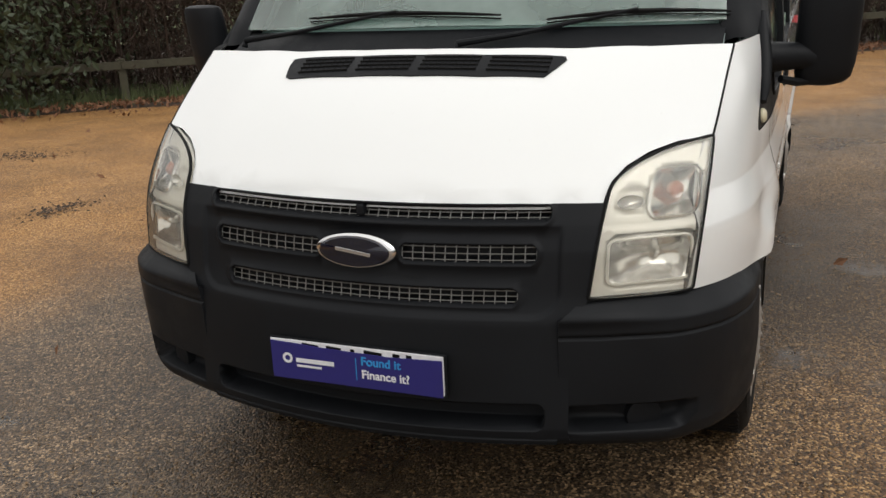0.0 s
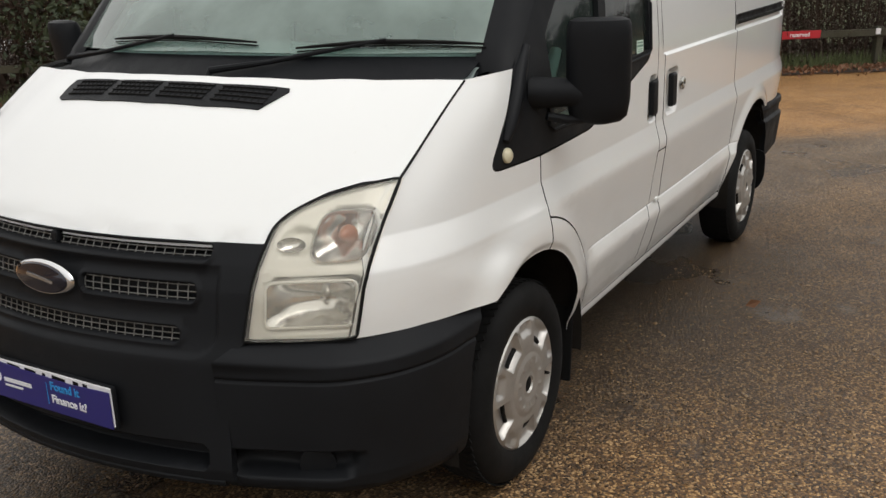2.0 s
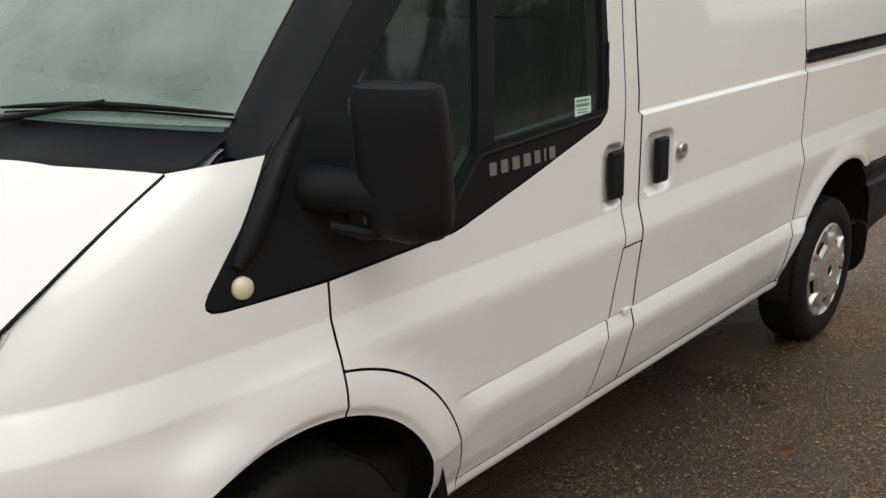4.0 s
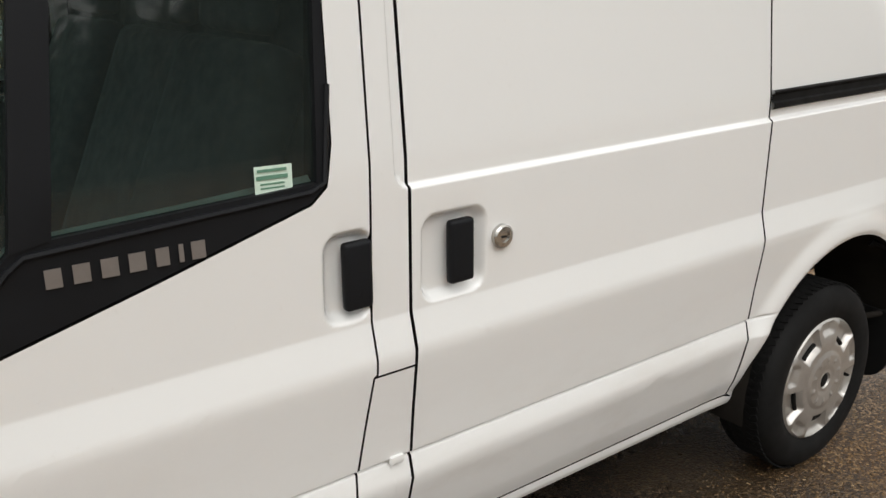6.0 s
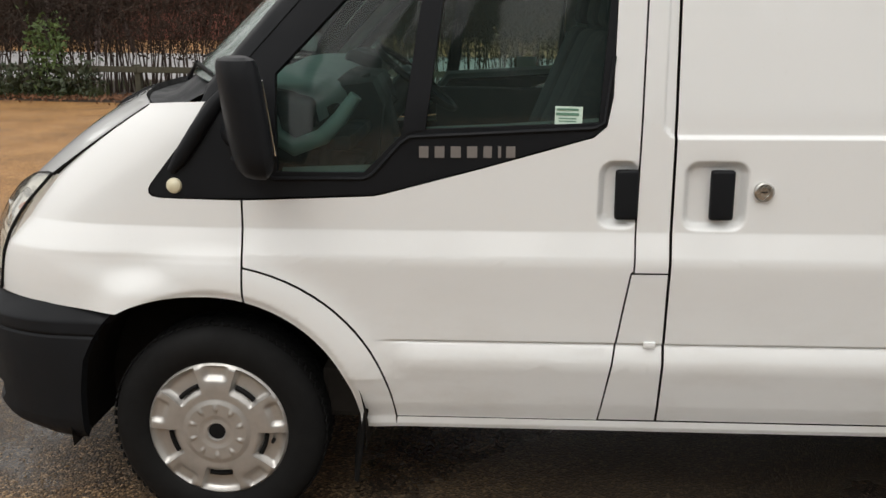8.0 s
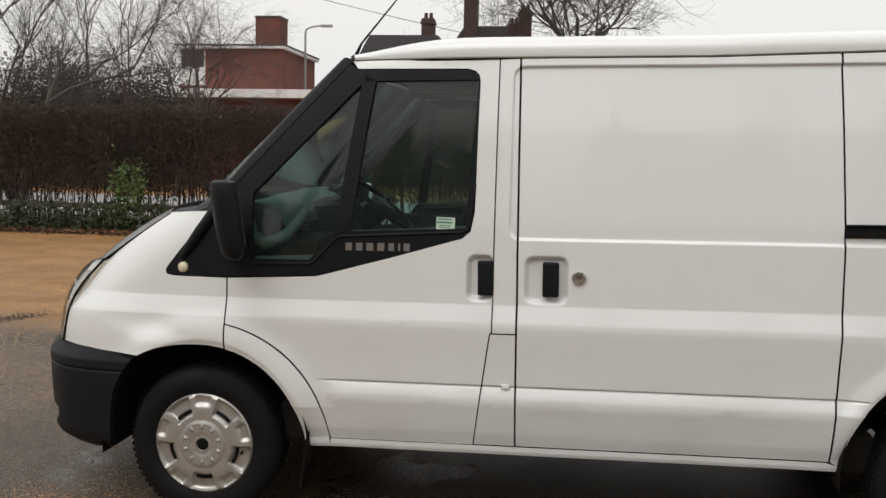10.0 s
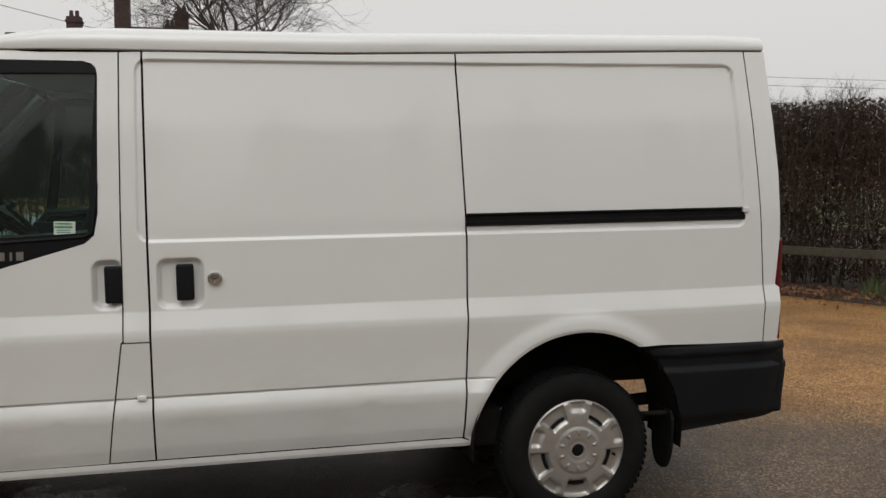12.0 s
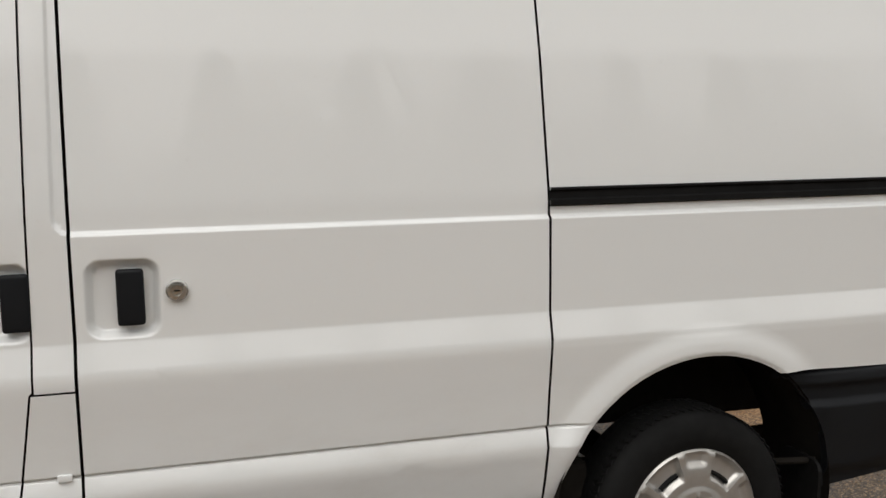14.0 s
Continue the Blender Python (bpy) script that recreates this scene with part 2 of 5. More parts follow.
SLATE = plain("dark_slate", (0.055, 0.05, 0.055), 0.8)
POLE = plain("galvanised_pole", (0.30, 0.30, 0.29), 0.6, 0.3)
SIGN_RED = plain("red_sign", (0.45, 0.02, 0.03), 0.5, bump=0)
SOIL = plain("dark_verge_soil", (0.045, 0.030, 0.02), 0.95, grain=25, depth=0.4)
PALE = plain("pale_paving", (0.26, 0.255, 0.255), 0.8, grain=2, depth=0.3)

# ---- building kit ----
def part(name, geo, material, parent=None, label="", smooth=False):
    """Links a bmesh or mesh as one object; under a parent it becomes a part of that thing."""
    if isinstance(geo, bmesh.types.BMesh):
        me = bpy.data.meshes.new(name)
        bmesh.ops.recalc_face_normals(geo, faces=geo.faces)
        geo.to_mesh(me)
        geo.free()
    else:
        me = geo
    if material is not None and not me.materials:
        me.materials.append(material)
    if smooth:
        me.shade_smooth()
        me.set_sharp_from_angle(angle=radians(38))
    ob = new(name, me)
    if parent is not None:
        ob.parent = parent
        ob.matrix_parent_inverse = world_of(parent).inverted()
    if label:
        ob["label"] = label
    return ob


def world_of(ob):
    m = ob.matrix_parent_inverse @ Matrix.LocRotScale(ob.location, ob.rotation_euler, ob.scale)
    return world_of(ob.parent) @ m if ob.parent else m


def thing(name, at, label, category, group="", kind=""):
    ob = new(name)
    ob.location = at
    ob.empty_display_size = 0.2
    return tagged(ob, label, category, group, kind)


def box(size, at, bevel=0.0, turn=(0, 0, 0), bm=None, seg=2):
    bm = bm or bmesh.new()
    m = pose(*at, *turn) @ Matrix.Diagonal((*size, 1))
    made = bmesh.ops.create_cube(bm, size=1, matrix=m)["verts"]
    if bevel:
        edges = list({e for v in made for e in v.link_edges})
        bmesh.ops.bevel(bm, geom=edges, offset=bevel, segments=seg, profile=0.6, affect="EDGES")
    return bm


def tube(points, radii, sides=8, bm=None, cap=True):
    """A round bar along points with a radius at each."""
    bm = bm or bmesh.new()
    pts = [Vector(p) for p in points]
    rings = []
    for k, p in enumerate(pts):
        d = (pts[min(k + 1, len(pts) - 1)] - pts[max(k - 1, 0)]).normalized()
        a = d.orthogonal().normalized() if k == 0 else (rings[-1][1] - d * rings[-1][1].dot(d)).normalized()
        b = d.cross(a)
        r = radii if isinstance(radii, (int, float)) else radii[k]
        ring = [bm.verts.new(p + r * (math.cos(t) * a + math.sin(t) * b)) for t in (2 * math.pi * i / sides for i in range(sides))]
        rings.append((ring, a))
    for (r0, _), (r1, _) in zip(rings, rings[1:]):
        for i in range(sides):
            bm.faces.new((r0[i], r0[(i + 1) % sides], r1[(i + 1) % sides], r1[i]))
    if cap:
        bm.faces.new(rings[0][0][::-1])
        bm.faces.new(rings[-1][0])
    return bm


def lathe(profile, centre, axis=(0, -1, 0), n=48, bm=None):
    """Turns (radius, height) pairs round an axis through centre."""
    bm = bm or bmesh.new()
    ax = Vector(axis).normalized()
    a = ax.orthogonal().normalized()
    b = ax.cross(a)
    rings = []
    for r, h in profile:
        c = Vector(centre) + ax * h
        rings.append([bm.verts.new(c + r * (math.cos(t) * a + math.sin(t) * b)) for t in (2 * math.pi * i / n for i in range(n))] if r > 1e-6 else [bm.verts.new(c)])
    for r0, r1 in zip(rings, rings[1:]):
        for i in range(n):
            j = (i + 1) % n
            if len(r0) == 1 and len(r1) > 1:
                bm.faces.new((r0[0], r1[i], r1[j]))
            elif len(r1) == 1 and len(r0) > 1:
                bm.faces.new((r0[i], r0[j], r1[0]))
            elif len(r0) > 1:
                bm.faces.new((r0[i], r0[j], r1[j], r1[i]))
    return bm


def prism(outline, at, along, depth, bevel=0.0):
    """A flat outline of (a, b) pairs in the plane spanned by along=(A, B), made depth thick along A x B."""
    A, B = Vector(along[0]), Vector(along[1])
    N = A.cross(B).normalized()
    bm = bmesh.new()
    f = bm.faces.new([bm.verts.new(Vector(at) + a * A + b * B) for a, b in outline])
    made = bmesh.ops.extrude_face_region(bm, geom=[f])["geom"]
    bmesh.ops.translate(bm, verts=[v for v in made if isinstance(v, bmesh.types.BMVert)], vec=N * depth)
    if bevel:
        bmesh.ops.bevel(bm, geom=list(bm.edges), offset=bevel, segments=2, profile=0.6, affect="EDGES")
    return bm


def soft(v, xs, ys, w=0.006):
    """A polyline value with its corners rounded over about w."""
    return (np.interp(v - w, xs, ys) + 2 * np.interp(v, xs, ys) + np.interp(v + w, xs, ys)) / 4


def smooth01(t):
    t = min(1.0, max(0.0, t))
    return t * t * (3 - 2 * t)


def rbox(u, v, u0, u1, v0, v1, r):
    """Signed distance to a box with rounded corners."""
    du, dv = abs(u - (u0 + u1) / 2) - (u1 - u0) / 2 + r, abs(v - (v0 + v1) / 2) - (v1 - v0) / 2 + r
    return math.hypot(max(du, 0), max(dv, 0)) + min(max(du, dv), 0) - r


RAKE = 0.0125


def wide(y):
    """Body width as built; the offside stands a little further out."""
    return y * 1.0255 + 0.025 + (0.036 * min(1.0, y / 0.9) ** 2 if y > 0 else 0.0)


def flat(p):
    return Vector((p[0], wide(p[1]), p[2] + 0.024 * max(0.0, p[2] - 1.27) / 0.6))


def rake(p):
    up = max(0.0, p[2] - 1.2) / 0.66
    high = up * max(0.0, p[0] - 2.9) / 1.7
    return Vector((p[0] + 0.014 * smooth01((p[0] - 3.15) / 0.2), wide(p[1]), p[2] + RAKE * (p[0] - 2.2) + 0.040 * high + 0.024 * up))


def panel(name, outline, fn, us, vs, material, parent, label="", depth=0.018, flip=False, lift=0.0, tilt=True):
    """A sheet on the surface fn(u, v) cut to an outline in (u, v), with a turned-in rim; us and vs are its cut lines."""
    bm = bmesh.new()
    f = bm.faces.new([bm.verts.new((u, v, 0)) for u, v in outline])
    f.normal_update()
    if f.normal.z < 0:
        f.normal_flip()
        f.normal_update()
    bmesh.ops.triangulate(bm, faces=bm.faces[:], ngon_method="EAR_CLIP")
    for k, lines in ((0, us), (1, vs)):
        lo, hi = min(o[k] for o in outline), max(o[k] for o in outline)
        for c in lines:
            if lo + 1e-4 < c < hi - 1e-4:
                bmesh.ops.bisect_plane(bm, geom=bm.verts[:] + bm.edges[:] + bm.faces[:], dist=2e-5, plane_co=(c, 0, 0) if k == 0 else (0, c, 0), plane_no=(1, 0, 0) if k == 0 else (0, 1, 0))
    bm.normal_update()
    bm.verts.index_update()
    h = 0.0025
    P, N = [], []
    for v in bm.verts:
        u, w = v.co.x, v.co.y
        a, b = Vector(fn(u + h, w)) - Vector(fn(u - h, w)), Vector(fn(u, w + h)) - Vector(fn(u, w - h))
        n = a.cross(b).normalized()
        P.append(Vector(fn(u, w)) + n * lift)
        N.append(n)
    faces = [[v.index for v in (f.verts if f.normal.z > 0 else reversed(f.verts))] for f in bm.faces]
    count = len(P)
    if depth:
        back = {}
        for e in bm.edges:
            if len(e.link_faces) != 1:
                continue
            lp = e.link_loops[0]
            i, j = lp.vert.index, lp.link_loop_next.vert.index
            q = []
            for idx in (i, j):
                for d in (0.0, depth):
                    P.append(P[idx] - N[idx] * d)
                    q.append(len(P) - 1)
            side = (P[q[2]] - P[q[0]]).cross(N[i])
            side = side.normalized() if side.length else N[i]
            N.extend([side] * 4)
            faces.append([q[0], q[1], q[3], q[2]])
    bm.free()
    s = -1 if flip else 1
    P = [rake((p[0], s * p[1], p[2])) if tilt else flat((p[0], s * p[1], p[2])) for p in P]
    N = [(n[0], s * n[1], n[2]) for n in N]
    if flip:
        faces = [f[::-1] for f in faces]
    me = bpy.data.meshes.new(name)
    me.from_pydata([tuple(p) for p in P], [], faces)
    me.shade_smooth()
    me.normals_split_custom_set_from_vertices(N)
    # rims of painted panels are coloured black, in place of shade in the gaps
    if material is PAINT and depth:
        me.materials.append(material)
        me.materials.append(SEAL)
        me.polygons.foreach_set("material_index", [0 if max(p.vertices) < count else 1 for p in me.polygons])
    return part(name, me, material, parent, label)


def lines(a, b, step, *more):
    n = max(1, round((b - a) / step))
    return sorted({round(a + (b - a) * k / n, 5) for k in range(n + 1)} | set(more))


def arc(cx, cz, rx, rz, a0, a1, n=18):
    """Points on an ellipse from a0 to a1 degrees."""
    return [(cx + rx * math.cos(radians(a0 + (a1 - a0) * k / n)), cz + rz * math.sin(radians(a0 + (a1 - a0) * k / n))) for k in range(n + 1)]


def rounded(pts, r, n=4):
    """The outline with its corners rounded by about r."""
    out = []
    for k, p in enumerate(pts):
        p, a, b = Vector(p), Vector(pts[k - 1]), Vector(pts[(k + 1) % len(pts)])
        rr = r[k] if isinstance(r, (list, tuple)) else r
        if rr <= 0:
            out.append(tuple(p))
            continue
        u, v = (a - p), (b - p)
        q0, q1 = p + u.normalized() * min(rr, u.length * 0.45), p + v.normalized() * min(rr, v.length * 0.45)
        for i in range(n + 1):
            t = i / n
            out.append(tuple((1 - t) ** 2 * q0 + 2 * t * (1 - t) * p + t * t * q1))
    return out

# ---- the van: nose at x = 0, tail at x = 4.8, near flank at y = -0.98 ----
van = thing("van", (2.43, 0, 0), "white panel van with black bumpers, parked on wet gravel", "van")
FW, RW, WHEEL_Z = 0.933, 3.866, 0.315

SIDE_Z = (0.33, 0.345, 0.362, 0.372, 0.42, 0.50, 0.565, 0.615, 0.620, 0.623, 0.72, 0.845, 0.868, 0.943, 0.946, 1.19, 1.25, 1.60, 1.845, 1.88)
SIDE_W = (0.876, 0.883, 0.885, 0.886, 0.905, 0.926, 0.943, 0.931, 0.921, 0.936, 0.945, 0.960, 0.961, 0.9420, 0.9420, 0.945, 0.945, 0.915, 0.880, 0.873)

# the wings swell out to meet the bonnet and the lamps
WING_W = (0.944, 0.953, 0.956, 0.957, 0.962, 0.972, 0.977, 0.977, 0.977, 0.977, 0.979, 0.985, 0.985, 0.9590, 0.9590, 0.959, 0.957, 0.927, 0.896, 0.889)


def shift(z):
    return 1.35 * max(0.0, z - 0.72) ** 2 if z < 1.26 else 0.394 + 1.05 * (z - 1.26)


def flare(x, z):
    """The swollen lip round a wheel opening."""
    out = 0.0
    for cx, cz, rx, rz, grow, wide in ((FW, 0.33, 0.42, 0.425, 1.0, 1.0), (3.862, 0.335, 0.445, 0.453, 0.62, 0.60)):
        q = 1 + (math.hypot((x - cx) / rx, (z - cz) / rz) - 1) / wide
        if q < 1.5:
            rise = smooth01((1.36 - q) / 0.24) * 0.012 + smooth01((1.30 - q) / 0.28) * 0.017 - smooth01((1.05 - q) / 0.06) * 0.008
            fade = smooth01((x - 0.50) / 0.22) * smooth01((4.36 - x) / 0.25)
            out += rise * grow * fade * (0.3 + 0.7 * smooth01((z - 0.36) / 0.22))
    return out


DENTS = ((2.012, 2.106, 0.962, 1.128, 0.026), (2.236, 2.388, 0.958, 1.128, 0.026))


def side_w(x, z, dents=True, lip=True):
    w = soft(z, SIDE_Z, SIDE_W, 0.0025)
    if 0.5 < z < 0.72:
        k = min(1.0, smooth01((1.52 - x) / 0.12) + smooth01((x - 3.43) / 0.09))
        w += k * (0.927 + (z - 0.5) * 0.0818 - w)
    w += smooth01((0.75 + 0.2 * smooth01((0.86 - z) / 0.12) - x + shift(z)) / 0.35) * (soft(z, SIDE_Z, WING_W, 0.0025) - w)
    w -= 0.185 * math.exp(-(x - shift(z) - 0.25) / 0.235)
    if x > 2.1:
        w -= 0.011 * smooth01(0.5 - rbox(x + 0.09 * max(0.0, z - 1.2) * (x > 3.4), z + 0.026 * max(0.0, x - 2.9) / 1.7 * max(0.0, z - 1.2) / 0.63, 2.166, 4.588, 1.199, 1.832, 0.04) / 0.010)
    w -= 0.028 * max(0.0, x - 4.30) ** 2 / 0.16
    if lip:
        w += flare(x, z)
    if dents:
        for k, (a, b, c, d, deep) in enumerate(DENTS):
            if a - 0.03 < x < b + 0.03:
                w -= deep * smooth01(0.5 - rbox(x, z, a, b, c, d, 0.03) / 0.022)
    return w


def side(x, z):
    return (x, -side_w(x, z), z)


def side_plain(x, z):
    return (x, -side_w(x, z, False), z)


ZL = lines(0.33, 1.88, 0.05, *[z for z in SIDE_Z], 1.212, 1.225, 1.82, 1.813, 1.806, 1.800, 1.795, *[z + d for z in (0.345, 0.620, 0.944, 1.199, 1.832) for d in (-0.008, -0.004, -0.002, 0.002, 0.004, 0.008)])
ARCH_Z = lines(0.33, 0.95, 0.010)
DENT_X = [round(a + d, 4) for a, b, *_ in DENTS for d in (-0.012, -0.006, 0, 0.006, 0.012, 0.02, 0.03)] + [round(b - d, 4) for a, b, *_ in DENTS for d in (-0.012, -0.006, 0, 0.006, 0.012, 0.02, 0.03)]
DENT_Z = [round(c, 4) for c in (0.946, 0.952, 0.958, 0.964, 0.970, 0.98, 0.992, 1.10, 1.11, 1.116, 1.122, 1.128, 1.134, 1.14)]

def blunt(cx, cz, rx, rz, a0, a1, n):
    """Like arc, on a squarer curve."""
    out = []
    for k in range(n + 1):
        a = radians(a0 + (a1 - a0) * k / n)
        c, q = math.cos(a), math.sin(a)
        out.append((cx + rx * math.copysign(abs(c) ** 0.769, c), cz + rz * abs(q) ** 0.769))
    return out


# outlines on the flank, in (x, z)
FRONT_ARCH = (FW, 0.33, 0.42, 0.420)
FRONT_FLARE = (FW, 0.33, 0.522, 0.514)
REAR_ARCH = (3.862, 0.335, 0.445, 0.453)
a_wing = math.degrees(math.acos((1.034 - FW) / 0.42))
wing_out = [(0.244, 0.716), (0.266, 0.81), (0.309, 0.91), (0.370, 0.995), (0.450, 1.074), (0.54, 1.133), (0.645, 1.201), (0.762, 1.272), (0.85, 1.278), (0.938, 1.282),
            (0.86, 1.165), (0.777, 1.062), (0.769, 1.046), (0.770, 1.034), (0.780, 1.026), (0.80, 1.022), (0.845, 1.021), (1.034, 1.020), (1.034, 0.842)] + arc(*FRONT_ARCH, a_wing, 90, 4) + blunt(*FRONT_ARCH, 94, 123, 9) + [(0.63, 0.698), (0.56, 0.700), (0.45, 0.706), (0.33, 0.712)]
a_flare = math.degrees(math.acos((1.040 - FW) / 0.522))
lip_out = [(1.040, 0.833)] + arc(*FRONT_FLARE, a_flare, 6, 16) + [(1.455, 0.345), (1.352, 0.345)] + arc(*FRONT_ARCH, 3, math.degrees(math.acos((1.040 - FW) / 0.42)), 14)
door_bot = [(1.459, 0.370)]
door_out = [(1.040, 1.020), (1.040, 0.842)] + [(x + 0.004, z + 0.005) for x, z in arc(*FRONT_FLARE, a_flare, 8, 16)] + door_bot + [(2.038, 0.370), (2.070, 0.62), (2.0985, 0.832), (2.106, 0.84), (2.106, 0.955), (2.106, 1.862), (1.52, 1.862),
            (1.545, 1.832), (1.985, 1.827), (2.016, 1.818), (2.031, 1.803), (2.036, 1.78), (2.032, 1.30), (2.018, 1.225), (1.985, 1.197), (1.70, 1.115), (1.43, 1.042), (1.40, 1.036)]
sill_out = [(1.352, 0.345), (1.352, 0.332), (3.418, 0.332), (3.418, 0.352), (3.37, 0.367), (1.459, 0.367), (1.457, 0.345)]
post_hi = [(2.111, 0.835), (2.1115, 1.862), (2.184, 1.862), (2.198, 0.955), (2.199, 0.835)]
post_lo = [(2.043, 0.372), (2.0755, 0.62), (2.1035, 0.83), (2.199, 0.83), (2.203, 0.372)]
slide_out = [(2.210, 0.372), (2.206, 0.955), (2.192, 1.862), (3.340, 1.862), (3.372, 1.26), (3.377, 0.955), (3.377, 0.372)]
quarter = [(3.347, 1.862), (3.379, 1.26), (3.384, 0.955), (3.384, 0.372), (3.424, 0.345)] + arc(*REAR_ARCH, 178, 57, 22) + [(4.18, 0.716), (4.690, 0.700), (4.682, 0.955), (4.645, 1.40), (4.590, 1.862)]
hind = [(4.595, 1.862), (4.650, 1.40), (4.687, 0.955), (4.695, 0.700), (4.768, 0.70), (4.768, 1.07), (4.764, 1.14), (4.754, 1.40), (4.694, 1.862)]


def both(name, out, us, vs, mat, label="", fn=side, **kw):
    """The panel on the near flank and its mirror image on the far one."""
    a = panel(name, out, fn, us, vs, mat, van, label, **kw)
    panel(name, out, fn, us, vs, mat, van, label, flip=True, **kw)
    return a


XL = sorted(set(lines(0.2, 4.8, 0.06) + [round(c + d, 4) for c in (2.166,) for d in (-0.006, -0.003, 0, 0.003, 0.006, 0.012, 0.02, 0.03)] + lines(4.47, 4.62, 0.006)))
XF = lines(0.2, 1.5, 0.03)
both("wing", wing_out, lines(0.2, 1.1, 0.013), sorted(set(ZL + ARCH_Z)), PAINT)
both("wheel_arch", lip_out, lines(1.0, 1.5, 0.014), sorted(set(ZL + ARCH_Z)), PAINT)
door = both("cab_door", door_out, sorted(set(XL + DENT_X)), sorted(set(ZL + DENT_Z)), PAINT)
both("sill", sill_out, XL, ZL, PAINT, fn=side_plain)
both("door_post", post_hi, XL, ZL, PAINT, fn=side_plain)
both("door_post", post_lo, XL, ZL, PAINT, fn=side_plain)
slide = panel("sliding_door", slide_out, side, sorted(set(XL + DENT_X)), sorted(set(ZL + DENT_Z)), PAINT, van)
panel("side_panel", slide_out, side_plain, XL, ZL, PAINT, van, flip=True)
both("rear_quarter", quarter, sorted(set(XL + lines(3.3, 4.45, 0.011))), sorted(set(ZL + ARCH_Z)), PAINT)
both("rear_pillar", hind, XL + [4.68, 4.69, 4.70, 4.71, 4.72, 4.73, 4.74, 4.75], ZL, PAINT, fn=side_plain)

# dark inner shell behind the gaps
shell_lo = [(0.40, 0.72), (0.75, 1.02), (2.1, 1.02), (4.6, 1.02), (4.65, 0.75), (4.2, 0.75)] + arc(3.872, 0.335, 0.46, 0.476, 62, 180, 14) + [(3.41, 0.35), (1.37, 0.35)] + arc(FW, 0.33, 0.45, 0.445, 2, 118, 14)
both("inner_shell", shell_lo, lines(0.3, 4.7, 0.1), lines(0.3, 1.0, 0.06), UNDER, fn=side_plain, depth=0, lift=-0.05)
both("inner_shell", [(2.08, 1.0), (4.62, 1.0), (4.53, 1.858), (2.08, 1.858)], lines(2, 4.7, 0.1), lines(1, 1.9, 0.06), UNDER, fn=side_plain, depth=0, lift=-0.05)


# bonnet
def bonnet_z(d):
    return 0.925 + 0.8 * d - 0.18 * d * d


def bonnet(x, y):
    d = x - 0.09 - 0.302 * y * y
    z = bonnet_z(d)
    for s in (-1, 1):
        q = abs(y - s * 0.56)
        z += 0.0035 * math.exp(-((q / 0.09) ** 2)) * smooth01(d / 0.15)
    z += 0.003 * smooth01((0.44 - abs(y)) / 0.05) * smooth01((d - 0.33) / 0.04) * smooth01((0.52 - d) / 0.04)
    z -= 0.016 * smooth01(1 - d / 0.03)
    z += 0.032 * math.sin(math.pi * min(1.0, max(0.0, d / 0.478))) * max(0.0, 1 - (y / 0.80) ** 2)
    return (x, y, z)


def edge_x(y):
    return 0.088 + 0.302 * y * y


half = [(edge_x(0.0735 * k), -0.0735 * k) for k in range(9)][::1]
half += [(0.243, -0.602), (0.29, -0.629), (0.346, -0.677), (0.404, -0.742), (0.452, -0.815), (0.54, -0.822), (0.643, -0.827), (0.762, -0.834), (0.668, -0.62), (0.602, -0.40), (0.572, -0.19), (0.566, 0.0)]
bonnet_out = [(x, -y) for x, y in half[::-1]][0:] + half[1:-1]
panel("bonnet", bonnet_out, bonnet, lines(0.05, 0.85, 0.035), lines(-0.85, 0.85, 0.04), PAINT, van, depth=0.02, tilt=False)

# dark tubes between bonnet and wings, their black standing in for gap shade
for s in (-1, 1):
    part("bonnet_gap_shade", tube([flat(Vector(bonnet(x, s * y)) + Vector((0, 0, -0.0015))) for x, y in ((0.452, 0.818), (0.50, 0.8225), (0.56, 0.8255), (0.643, 0.8298), (0.70, 0.833), (0.762, 0.837))], 0.0032, 6), SEAL, van)

# cowl, under the wipers
def screen(y, z):
    """The windscreen, leaning back and bowed round."""
    t = (z - 1.29) / 0.6
    x = 0.655 + 0.72 * t - 0.05 * t * (1 - t) + (0.40 - 0.20 * t) * y * y
    return (x, y, z)


cowl = bmesh.new()
rows = []
for k in range(25):
    y = -0.80 + 1.60 * k / 24
    a = Vector((0.560 + 0.31 * y * y, y, bonnet_z(0.560 + 0.31 * y * y - 0.09 - 0.302 * y * y) - 0.012))
    b = Vector(screen(y, 1.325 - 0.02 * y * y)) + Vector((0.01, 0, -0.012))
    mid = (a + b) / 2 + Vector((0, 0, -0.022))
    rows.append([cowl.verts.new(flat(p)) for p in (a + Vector((0, 0, -0.06)), a, a * 0.7 + b * 0.3 + Vector((0, 0, -0.018)), mid, b, b + Vector((0.05, 0, -0.08)))])
for r0, r1 in zip(rows, rows[1:]):
    for i in range(5):
        cowl.faces.new((r0[i], r1[i], r1[i + 1], r0[i + 1]))
part("cowl", cowl, BLACK, van, smooth=True)


# windscreen
def pillar_y(z):
    return 0.80 - 0.055 * (z - 1.30) / 0.55


scr_out = [(-0.80, 1.312), (0, 1.325), (0.80, 1.312)] + [(pillar_y(z), z) for z in (1.45, 1.60, 1.75, 1.872)] + [(0, 1.895)] + [(-pillar_y(z), z) for z in (1.872, 1.75, 1.60, 1.45)]
panel("windscreen", scr_out, lambda y, z: screen(-y, z), lines(-0.8, 0.8, 0.08), lines(1.3, 1.9, 0.06), SCREEN, van, depth=0.005, tilt=False)

# black trim and glass of the cab doors, in (x, z) on the flank
def rail_x(z):
    """Front edge of the windscreen pillar on the flank."""
